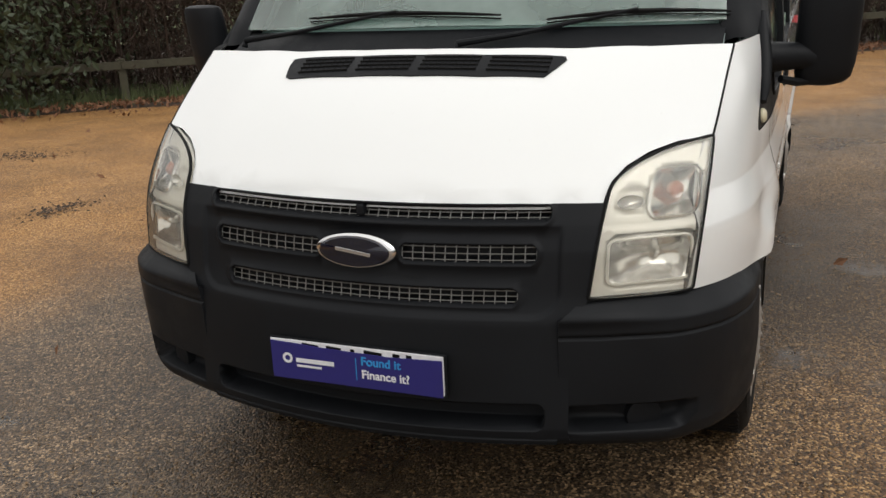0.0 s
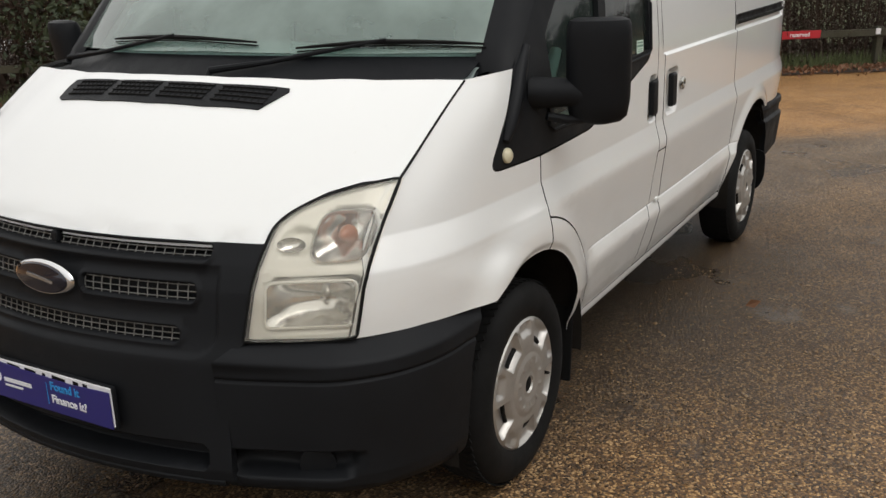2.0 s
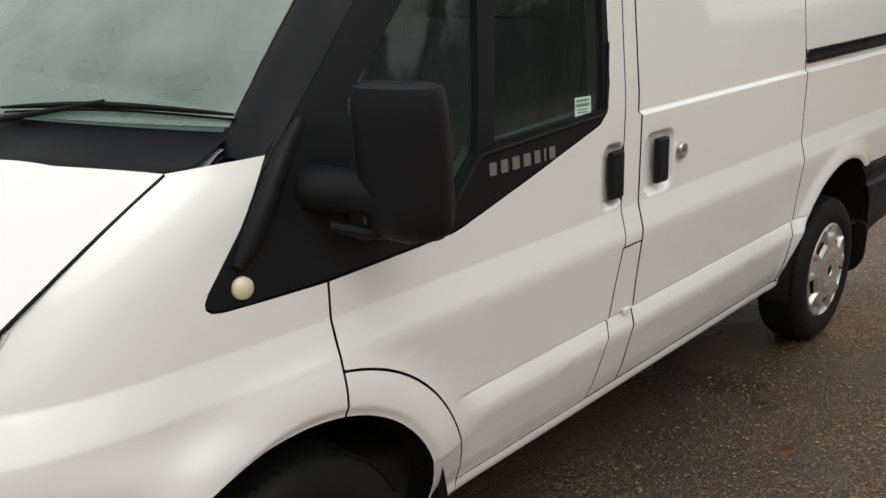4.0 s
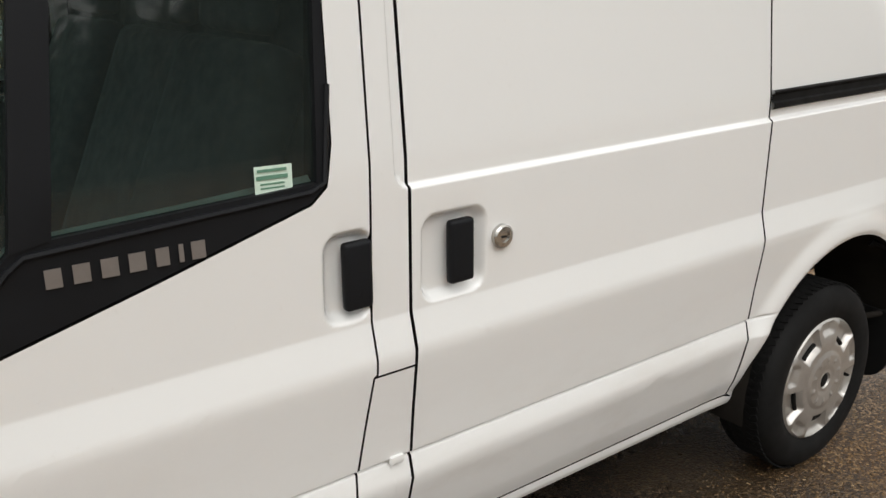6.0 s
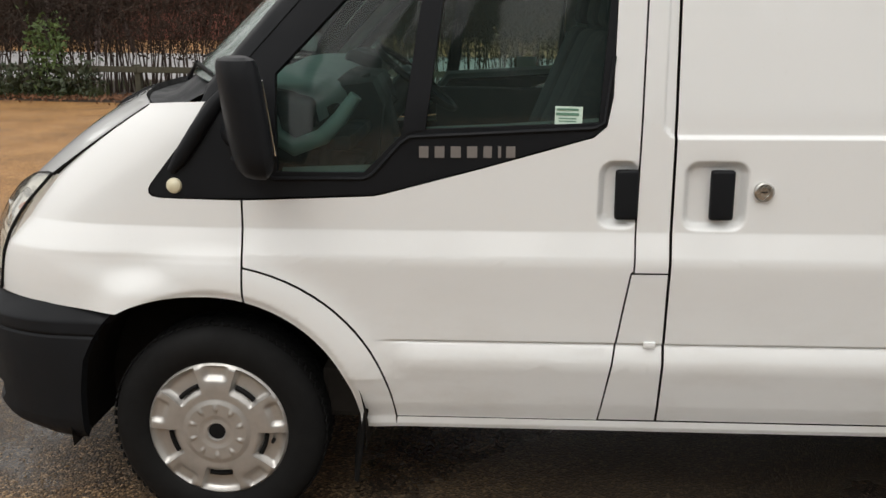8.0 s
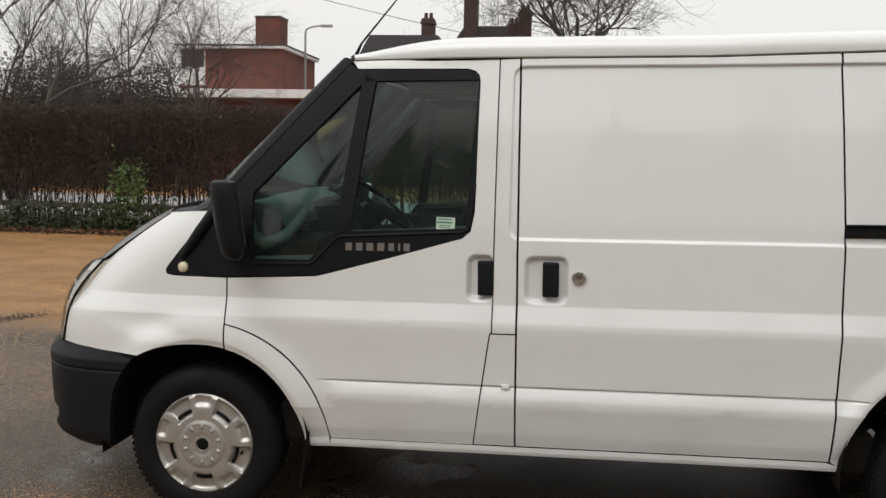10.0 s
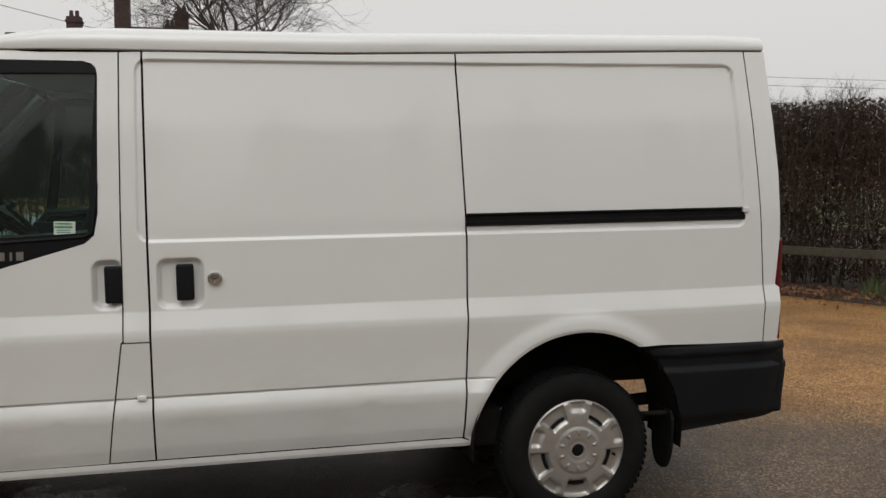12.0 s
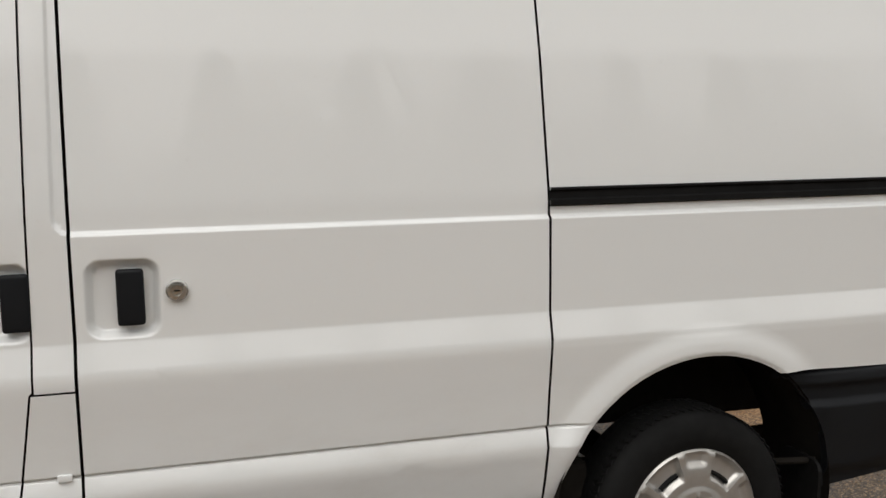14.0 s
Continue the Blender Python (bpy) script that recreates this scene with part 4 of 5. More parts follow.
# ---- wheels ----
def wheel_at(cx, s):
    """Tyre, pressed wheel cover with five slots, and hub cap."""
    wheel = new("wheel")
    wheel.parent = van
    wheel.location = (cx - 2.43, 0, WHEEL_Z)
    o = (cx, s * 0.0, WHEEL_Z)
    ax = (0, s, 0)

    prof = [(0.195, 0.905), (0.210, 0.921), (0.218, 0.926), (0.232, 0.930), (0.238, 0.932), (0.262, 0.933), (0.290, 0.926), (0.309, 0.910), (0.318, 0.885), (0.320, 0.83), (0.318, 0.775), (0.307, 0.748), (0.27, 0.735), (0.18, 0.74)]
    part("tyre", lathe(prof, o, ax, 72), RUBBER, wheel, smooth=True)
    bm = bmesh.new()
    for k in range(72):
        a = 2 * math.pi * k / 72
        for j, (y0, lean) in enumerate(((0.892, 0.4), (0.868, -0.4), (0.83, 0.4), (0.79, -0.4))):
            c = Vector((cx + math.cos(a) * 0.3185, s * y0, WHEEL_Z + math.sin(a) * 0.3185))
            m = Matrix.Translation(c) @ Matrix.Rotation(-a + math.pi / 2, 4, "Y") @ Matrix.Rotation(lean, 4, "Z") @ Matrix.Diagonal((0.016, 0.024, 0.004, 1))
            bmesh.ops.create_cube(bm, size=1, matrix=m)
    part("tread", bm, RUBBER, wheel)
    # cover as a polar relief
    bm = bmesh.new()
    nr, na = 30, 150
    rows = []
    for i in range(nr + 1):
        r = 0.197 * i / nr
        out = r * 1.06
        ring = []
        for j in range(na):
            a = 2 * math.pi * j / na
            h = 0.930 + 0.006 * smooth01((0.17 - r) / 0.05)
            h -= 0.012 * smooth01((r - 0.186) / 0.010)
            h += 0.006 * smooth01((0.092 - r) / 0.006) - 0.010 * smooth01((0.042 - r) / 0.006)
            h += 0.008 * smooth01((0.036 - r) / 0.004) - 0.014 * smooth01((0.026 - r) / 0.003)
            u = (math.degrees(a) - 54) % 72
            u = min(u, 72 - u)
            h -= 0.022 * smooth01((18 - u) / 3) * smooth01((r - 0.116) / 0.012) * smooth01((0.188 - r) / 0.006)
            v = (math.degrees(a) - 18) % 72
            v = min(v, 72 - v)
            h -= 0.013 * smooth01((12 - v) / 4) * smooth01((r - 0.148) / 0.012) * smooth01((0.190 - r) / 0.006)
            for q in range(10):
                b = 2 * math.pi * q / 10 + 0.3
                dd = math.hypot(r * math.cos(a) - 0.070 * math.cos(b), r * math.sin(a) - 0.070 * math.sin(b))
                h += 0.005 * smooth01((0.008 - dd) / 0.004)
            ring.append(bm.verts.new((cx + s * -out * math.cos(a), s * h, WHEEL_Z + out * math.sin(a))))
        rows.append(ring)
    for r0, r1 in zip(rows, rows[1:]):
        for j in range(na):
            bm.faces.new((r0[j], r0[(j + 1) % na], r1[(j + 1) % na], r1[j]))
    bmesh.ops.remove_doubles(bm, verts=bm.verts, dist=1e-6)
    cover = part("wheel_cover", bm, SILVER, wheel, "dull silver pressed wheel cover")
    cover.data.shade_smooth()
    cover.data.set_sharp_from_angle(angle=radians(60))
    for q in range(5):
        a = radians(54 + 72 * q)
        bm = bmesh.new()
        pts = []
        for k in range(5):
            b = a + radians(-13 + 6.5 * k)
            pts.append((cx - s * 0.144 * math.cos(b), s * 0.9165, WHEEL_Z + 0.144 * math.sin(b)))
        part("slot", tube(pts, 0.0075, 6), SEAL, wheel)
    part("hub_cap", lathe([(0.0, 0.936), (0.020, 0.936), (0.028, 0.932), (0.029, 0.91)], o, ax, 20), SEAL, wheel, smooth=True)
    part("valve", lathe([(0.0, 0.935), (0.005, 0.933), (0.006, 0.915)], (cx - s * 0.163, 0, WHEEL_Z - 0.03), ax, 10), SEAL, wheel)
    return wheel


for cx in (FW, RW):
    for s in (-1, 1):
        wheel_at(cx, s)

# wheel housings, underbody, mud flaps
for cx, r, top in ((FW, 0.44, 0.03), (3.862, 0.452, 0.03)):
    for s in (-1, 1):
        bm = bmesh.new()
        rows = []
        for x, z in arc(cx, 0.335, r, r + top - 0.01, -8, 188, 26):
            z -= RAKE * 0
            rows.append([bm.verts.new(rake((x, s * y, z))) for y in (0.935, 0.88, 0.62)])
        for r0, r1 in zip(rows, rows[1:]):
            for i in range(2):
                bm.faces.new((r0[i], r1[i], r1[i + 1], r0[i + 1]))
        if cx == FW:
            bm.faces.new([q[2] for q in rows])
        part("wheel_housing", bm, UNDER, van, smooth=True)
part("underbody", box((2.35, 1.64, 0.16), (2.40, 0, 0.40), 0.02), UNDER, van)
part("underbody", box((0.85, 1.2, 0.30), (0.60, 0, 0.45), 0.02), UNDER, van)
part("underbody", box((1.35, 1.2, 0.22), (4.0, 0, 0.62), 0.02), UNDER, van)
part("axle", tube([(RW, -0.75, WHEEL_Z), (RW, 0.75, WHEEL_Z)], 0.05, 10), UNDER, van)
part("leaf_spring", box((1.2, 0.06, 0.03), (RW + 0.1, -0.58, 0.36), 0.005, (0, 4, 0)), UNDER, van)
part("exhaust", tube([(3.1, -0.45, 0.30), (3.6, -0.50, 0.33), (4.1, -0.55, 0.40), (4.5, -0.55, 0.42)], 0.03, 8), UNDER, van)
for s in (-1, 1):
    part("mud_flap", box((0.014, 0.20, 0.27), (1.342, s * 0.806, 0.285), 0.004, (0, 8, s * -8)), SEAL, van)
    flap = rounded([(-0.10, 0.12), (-0.10, -0.06), (-0.05, -0.135), (0.05, -0.135), (0.10, -0.06), (0.10, 0.12)], 0.05)
    part("mud_flap", prism(flap, (4.275, s * 0.85, 0.330), ((0.05, 1, 0), (0.04, 0, 1)), 0.012), SEAL, van)
    part("flap_stay", tube([(4.10, s * 0.80, 0.40), (4.20, s * 0.84, 0.425), (4.30, s * 0.90, 0.44)], 0.011, 8), UNDER, van, smooth=True)

# ---- door furniture ----
def handle(x0, x1, name, y=0.940):
    xm = (x0 + x1) / 2
    h = part(name, box((x1 - x0, 0.022, 0.135), rake((xm, -y, 1.046)), 0.010, (0, -1.0, 0), seg=3), BLACK, van, smooth=True)
    return h


handle(2.048, 2.110, "door_handle")
handle(2.297, 2.360, "slide_handle")
for s in (1,):
    part("door_handle", box((0.06, 0.022, 0.135), rake((2.079, 0.940, 1.046)), 0.010, seg=3), BLACK, van, smooth=True)
lock = part("security_lock", lathe([(0.026, -0.004), (0.026, 0.006), (0.022, 0.010), (0.013, 0.011), (0.012, 0.007), (0.0, 0.007)], rake((2.434, -0.948, 1.058)), (0, -1, 0), 28), STEEL, van, "round steel security lock", smooth=True)
part("key_slot", box((0.014, 0.002, 0.003), rake((2.434, -0.9562, 1.058))), SEAL, lock)

# sliding door rail in the rear quarter
bm = bmesh.new()
pts = []
for x in np.linspace(3.376, 4.582, 14):
    w = side_w(x, 1.25, False)
    pts.append((x, w))
rows = []
for x, w in pts:
    zz = [(1.224, 0.004), (1.228, 0.011), (1.240, 0.011), (1.244, 0.003), (1.262, 0.002), (1.266, 0.010), (1.270, 0.010), (1.272, 0.001)]
    rows.append([bm.verts.new(rake((x, -w - o, z))) for z, o in zz])
for r0, r1 in zip(rows, rows[1:]):
    for i in range(len(r0) - 1):
        bm.faces.new((r0[i], r1[i], r1[i + 1], r0[i + 1]))
part("slide_rail", bm, SEAL, van, "black sliding door rail")
part("rail_stop", box((0.03, 0.02, 0.022), rake((4.584, -side_w(4.584, 1.25, False) - 0.002, 1.262)), 0.005), PAINT, van)
# lower guide bump on the post
part("guide_cap", box((0.035, 0.012, 0.018), rake((2.166, -0.938, 0.622)), 0.005), PAINT, van, smooth=True)


# side repeater, door word bars, sticker
part("side_repeater", lathe([(0.0, 0.012), (0.014, 0.010), (0.021, 0.004), (0.022, -0.004)], rake((0.846, -(side_w(0.846, 1.055, False) + 0.002), 1.058)), (-0.15, -1, 0.1), 20), CREAM, van, "cream round side repeater", smooth=True)
bars = (0.025, 0.026, 0.027, 0.027, 0.022, 0.008, 0.024)
x = 1.526
for k, w in enumerate(bars):
    z = 1.158 + 0.004 * (x - 1.5)
    part("word_bar", box((w, 0.0015, 0.030), rake((x + w / 2, -(side_w(x, z, False) + 0.0012), z)), 0.0, (-4, 0, 0)), GREY_INK, van)
    x += w + 0.0165 - 0.003 * (w < 0.01)
sw = side_w(1.89, 1.256, False) - 0.010
stk = part("window_sticker", box((0.072, 0.0012, 0.052), rake((1.918, -sw, 1.250)), 0.0, (-3, 1, 0)), STICKER, van, "pale green window sticker")
for k, (w, z, h) in enumerate(((0.056, 1.268, 0.005), (0.060, 1.256, 0.007), (0.046, 1.245, 0.003), (0.046, 1.238, 0.003))):
    part("print_bar", box((w, 0.0012, h), rake((1.915, -(sw + 0.0012), z)), 0.0, (-3, 1, 0)), GREEN_INK, stk)


# ---- mirrors ----
for s in (-1, 1):
    hx, hy, hz = 1.090, s * 1.085, 1.258
    turn_in = Matrix.Translation((hx, hy, 0)) @ Matrix.Rotation(-s * radians(20), 4, 'Z') @ Matrix.Translation((-hx, -hy, 0))
    mirror = new("door_mirror")
    mirror.parent = van
    mirror.location = (hx - 2.43, hy, hz)
    bm = bmesh.new()
    rows = []
    for z, sx, sy in ((-0.150, 0.30, 0.40), (-0.143, 0.55, 0.70), (-0.125, 0.80, 0.90), (-0.08, 0.95, 0.98), (0.0, 1.0, 1.0), (0.09, 0.98, 0.99), (0.128, 0.93, 0.96), (0.143, 0.84, 0.90), (0.150, 0.55, 0.7)):
        ring = []
        for k in range(28):
            a = 2 * math.pi * k / 28
            ca, sa = math.cos(a), math.sin(a)
            e = 0.55
            ux, uy = math.copysign(abs(ca) ** e, ca), math.copysign(abs(sa) ** e, sa)
            px = hx - 0.14 * z + ux * 0.054 * sx + 0.012 - 0.02 * abs(uy) ** 2 * (ux < 0) * -1
            ring.append(bm.verts.new(rake(turn_in @ Vector((px, hy + uy * 0.091 * sy, hz + z * 0.99)))))
        rows.append(ring)
    for r0, r1 in zip(rows, rows[1:]):
        for k in range(28):
            bm.faces.new((r0[k], r0[(k + 1) % 28], r1[(k + 1) % 28], r1[k]))
    bm.faces.new(rows[0][::-1])
    bm.faces.new(rows[-1])
    part("mirror_shell", bm, BLACK, mirror, smooth=True)
    part("mirror_glass", box((0.004, 0.115, 0.19), rake(turn_in @ Vector((hx + 0.0635, hy, hz + 0.005))), 0.0015, (0, -8, -s * 20)), CHROME, mirror)
    part("mirror_arm", tube([rake(p) for p in ((1.03, s * 0.90, 1.205), (1.05, s * 0.95, 1.205), (1.075, s * 1.00, 1.205), (1.10, s * 1.06, 1.20))], [0.05, 0.045, 0.042, 0.045], 14), BLACK, mirror, smooth=True)
    part("mirror_foot_plate", tube([rake(p) for p in ((1.03, s * 0.955, 1.14), (1.075, s * 1.0, 1.125), (1.10, s * 1.06, 1.125))], [0.012, 0.014, 0.010], 8), BLACK, mirror, smooth=True)

# ---- wipers ----
def wiper(y0, y1, z0, rise, base):
    """Blade lying low on the screen from y0 to y1, arm from base."""
    w = new("wiper")
    w.parent = van
    def on(y, z, up):
        p = Vector(screen(y, z))
        return p + Vector((-0.62, 0, 0.78)) * up
    blade = [on(y0 + (y1 - y0) * t, z0 + rise * math.sin(math.pi * t), 0.016) for t in np.linspace(0, 1, 9)]
    part("blade", tube([flat(p) for p in blade], [0.003, 0.005, 0.006, 0.007, 0.008, 0.007, 0.006, 0.005, 0.003], 6), SEAL, w, smooth=True)
    part("rubber_edge", tube([flat(p + Vector((0.006, 0, -0.010))) for p in blade], 0.003, 4), SEAL, w)
    tip = blade[4]
    b = Vector(base)
    part("arm", tube([flat(p) for p in (b, b + Vector((0.01, 0, 0.02)), b * 0.65 + tip * 0.35 + Vector((0, 0, 0.010)), tip + Vector((-0.004, 0, 0.007)))], [0.012, 0.011, 0.0075, 0.005], 8), BLACK, w, smooth=True)


wiper(-0.317, -0.81, 1.322, 0.012, (0.610, -0.075, 1.258))
wiper(0.489, -0.182, 1.338, 0.012, (0.800, 0.74, 1.265))
part("aerial", tube([flat(p) for p in ((1.47, -0.58, 1.90), (1.50, -0.60, 1.95), (1.82, -0.66, 2.30))], [0.010, 0.005, 0.0016], 6), SEAL, van)

# ---- cab interior ----
part("bulkhead", box((0.02, 1.66, 1.3), (2.13, 0, 1.15)), CLOTH, van)
part("cab_floor", box((0.74, 1.6, 0.03), (1.77, 0, 0.52)), UNDER, van)
part("firewall", box((0.02, 1.40, 0.42), (0.86, 0, 1.03), 0.0), UNDER, van)
part("headliner", box((0.62, 1.35, 0.02), (1.85, 0, 1.87), 0.006), HEADLINER, van)
dash_sec = ((0.86, 1.24), (0.95, 1.295), (1.10, 1.30), (1.20, 1.275), (1.235, 1.20), (1.20, 1.05), (1.16, 0.90), (1.10, 0.70), (0.90, 0.68))
bm = bmesh.new()
rows = []
for y in np.linspace(-0.80, 0.80, 17):
    hump = 0.035 * math.exp(-(((y - 0.40) / 0.22) ** 2)) + 0.02 * math.exp(-((y / 0.2) ** 2))
    rows.append([bm.verts.new(rake((x + (0.02 if z < 1.2 else 0.0) + 0.10 * (abs(y) < 0.2) * (z < 1.28), y, z + (hump if z > 1.1 else 0)))) for x, z in dash_sec])
for r0, r1 in zip(rows, rows[1:]):
    for i in range(len(dash_sec)):
        j = (i + 1) % len(dash_sec)
        bm.faces.new((r0[i], r1[i], r1[j], r0[j]))
part("dashboard", bm, DASH, van, smooth=True)
bm = bmesh.new()
rows = []
for y in np.linspace(-0.80, 0.80, 41):
    hump = 0.035 * math.exp(-(((y - 0.40) / 0.22) ** 2)) + 0.02 * math.exp(-((y / 0.2) ** 2))
    rows.append([bm.verts.new(rake((x, y, z + hump + 0.004))) for x, z in ((0.85, 1.236), (0.90, 1.275), (0.96, 1.301), (1.03, 1.309), (1.10, 1.309), (1.16, 1.298), (1.20, 1.279), (1.222, 1.252), (1.232, 1.215))])
for r0, r1 in zip(rows, rows[1:]):
    for i in range(8):
        bm.faces.new((r0[i], r1[i], r1[i + 1], r0[i + 1]))
part("dash_top", bm, DASH_PALE, van, "pale grey-green dashboard top").data.shade_smooth()
part("instrument_hood", box((0.15, 0.38, 0.09), rake((1.20, 0.41, 1.315)), 0.035, (0, 14, 0), seg=4), DASH, van, smooth=True)
part("centre_stack", box((0.05, 0.27, 0.26), rake((1.285, 0.0, 1.175)), 0.018, (0, -16, 0), seg=3), SEAL, van, smooth=True)
part("radio", box((0.02, 0.20, 0.055), rake((1.306, 0.0, 1.215)), 0.006, (0, -16, 0)), DASH, van)
for y in (-0.075, 0.0, 0.075):
    part("heater_knob", lathe([(0.0, 0.022), (0.017, 0.021), (0.021, 0.010), (0.022, 0.0)], rake((1.302, y, 1.125)), (0.96, 0, 0.28), 16), STEEL, van, smooth=True)
for y in (-0.60, -0.17, 0.17, 0.70):
    vent = part("air_vent", box((0.03, 0.11, 0.065), rake((1.238, y, 1.215)), 0.012, (0, -8, 0), seg=3), SEAL, van, smooth=True)
    for q in (-0.016, 0.0, 0.016):
        part("vent_blade", box((0.012, 0.09, 0.004), rake((1.254, y, 1.215 + q)), 0.001, (0, 20, 0)), STEEL, vent)
part("dash_shelf", box((0.16, 0.5, 0.05), rake((1.22, -0.42, 1.14)), 0.02), DASH, van, smooth=True)
part("glove_shelf", box((0.20, 1.35, 0.03), rake((1.20, -0.05, 1.06)), 0.012, (0, 8, 0)), DASH, van)
# steering wheel (right-hand drive)
wc = Vector((1.40, 0.40, 1.25))
nrm = Vector((0.62, 0, 0.78)).normalized()
u = Vector((0, 1, 0))
v = nrm.cross(u)
part("steering_wheel", tube([wc + 0.195 * (math.cos(a) * u + math.sin(a) * v) for a in np.linspace(0, 2 * math.pi, 33)], 0.014, 8, cap=False), SEAL, van, smooth=True)
part("steering_hub", lathe([(0.0, 0.02), (0.06, 0.018), (0.075, 0.0), (0.06, -0.03), (0.04, -0.22)], wc, nrm, 20), DASH, van, smooth=True)
for a in (0.2, math.pi - 0.2, -math.pi / 2):
    part("steering_spoke", tube([wc, wc + 0.19 * (math.cos(a) * u + math.sin(a) * v)], [0.022, 0.012], 6), DASH, van)
for y in (-0.50, -0.12, 0.42):
    part("seat_cushion", box((0.50, 0.44 if y > -0.2 else 0.42, 0.14), (1.62, y, 0.80), 0.05, seg=3), CLOTH, van, smooth=True)
    part("seat_back", box((0.13, 0.44, 0.66), (1.965, y, 1.14), 0.055, (0, 22, 0), seg=4), CLOTH, van, smooth=True)
    part("headrest", box((0.08, 0.26, 0.18), (2.085, y, 1.555), 0.035, (0, 10, 0), seg=4), CLOTH, van, smooth=True)
for s in (-1, 1):
    up = 0.0 if s < 0 else 0.03
    part("door_card", box((0.60, 0.03, 0.46), (1.75, s * 0.862, 0.95), 0.01), DASH, van)
    part("door_top_trim", tube([rake((x, s * 0.905, z)) for x, z in ((1.15, 1.09), (1.40, 1.10), (1.50, 1.20 + up), (1.75, 1.21 + up), (2.0, 1.225 + up))], 0.02, 6), DASH_PALE, van, smooth=True)
part("far_sticker", box((0.09, 0.001, 0.06), rake((1.86, 0.915, 1.28))), STICKER, van)

    # door pull, inner pillar trim and wiper-side cheek of the dash
for s in (-1, 1):
    part("door_pull", tube([rake((x, s * 0.85, z)) for x, z in ((1.10, 1.25), (1.115, 1.19), (1.17, 1.155), (1.25, 1.185), (1.30, 1.235), (1.345, 1.295))], [0.022, 0.026, 0.026, 0.024, 0.022, 0.018], 10), DASH_PALE, van, smooth=True)
    part("dash_cheek", box((0.16, 0.05, 0.20), rake((1.13, s * 0.80, 1.205)), 0.03, (0, 12, 0), seg=3), DASH, van, smooth=True)
    part("inner_pillar", box((0.05, 0.05, 0.66), (2.095, s * 0.845, 1.55), 0.015, (s * 4, 0, 0)), HEADLINER, van, smooth=True)
    part("inner_screen_pillar", tube([rake(p) for p in ((1.02, s * 0.80, 1.32), (1.30, s * 0.765, 1.60), (1.52, s * 0.74, 1.82))], 0.026, 8), HEADLINER, van, smooth=True)
part("console", box((0.34, 0.30, 0.36), (1.20, 0.02, 1.02), 0.05, (0, -14, 0), seg=3), DASH, van, smooth=True)
part("gear_lever", tube([(1.26, 0.12, 1.10), (1.34, 0.12, 1.20)], [0.012, 0.024], 8), SEAL, van, smooth=True)
part("seat_belt", box((0.006, 0.045, 0.62), (2.075, -0.80, 1.45), 0.002, (4, 0, 0)), SEAL, van)
part("folder", box((0.32, 0.22, 0.012), (1.60, -0.10, 0.88), 0.003, (0, 0, 18)), HEADLINER, van)

# ---- ground ----
def graded(lo, hi, far):
    near = list(np.linspace(lo, hi, 90))
    out = [hi + (far - hi) * (k / 14) ** 2.4 for k in range(1, 15)]
    return [lo - (far - hi) * (k / 14) ** 2.4 for k in range(14, 0, -1)] + near + out


gx = graded(-12, 18, 900)
vs, fs = [], []
for y in gx:
    for x in gx:
        flat = smooth01((math.hypot(x - 2.4, y + 1.5) - 3.2) / 3)
        vs.append((x, y, 0.035 * flat * noise.noise(Vector((x * 0.35, y * 0.35, 0)))))
n = len(gx)
fs = [(j * n + i, j * n + i + 1, (j + 1) * n + i + 1, (j + 1) * n + i) for j in range(n - 1) for i in range(n - 1)]
me = bpy.data.meshes.new("ground")
me.from_pydata(vs, [], fs)
me.shade_smooth()
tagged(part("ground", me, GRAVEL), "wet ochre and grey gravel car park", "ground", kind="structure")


# ---- hedges ----
def strands(name, feet, tips, radii, material, sides=3):
    """Many thin tapered twigs as one mesh."""
    d = tips - feet
    d /= np.linalg.norm(d, axis=1, keepdims=True) + 1e-9
    u = np.cross(d, (0.3, 0.9, 0.31))
    u /= np.linalg.norm(u, axis=1, keepdims=True) + 1e-9
    w = np.cross(d, u)
    turn = [2 * math.pi * q / sides for q in range(sides)]
    vs = np.stack([feet + radii[:, None] * (math.cos(t) * u + math.sin(t) * w) for t in turn] + [tips], 1).reshape(-1, 3)
    k = np.arange(len(feet))[:, None] * (sides + 1)
    fs = np.concatenate([k + np.array([q, (q + 1) % sides, sides]) for q in range(sides)])
    me = bpy.data.meshes.new(name)
    me.from_pydata(vs.tolist(), [], fs.tolist())
    return part(name, me, material)


def leaves(name, centres, sizes, material, rng):
    """Small bent leaves as one mesh."""
    n = len(centres)
    u = rng.normal(size=(n, 3))
    u /= np.linalg.norm(u, axis=1, keepdims=True)
    w = np.cross(u, rng.normal(size=(n, 3)))
    w /= np.linalg.norm(w, axis=1, keepdims=True) + 1e-9
    b = np.cross(u, w)
    s = sizes[:, None]
    vs = np.stack([centres - s * u, centres + s * (0.55 * w + 0.2 * b), centres + s * u, centres + s * (-0.55 * w + 0.2 * b)], 1).reshape(-1, 3)
    k = np.arange(n)[:, None] * 4
    fs = np.concatenate([k + np.array([0, 1, 2]), k + np.array([0, 2, 3])])
    me = bpy.data.meshes.new(name)
    me.from_pydata(vs.tolist(), [], fs.tolist())
    return part(name, me, material)


# hedge line: along the back of the car park, turning at a corner
LINES = (((-14.0, 12.6), (3.6, 11.6)), ((4.2, 12.0), (16.2, -3.6)))
TOPS = (2.45, 2.30)


def on_line(seg, t, off):
    (x0, y0), (x1, y1) = seg
    L = math.hypot(x1 - x0, y1 - y0)
    return x0 + (x1 - x0) * t - (y1 - y0) / L * off, y0 + (y1 - y0) * t + (x1 - x0) / L * off


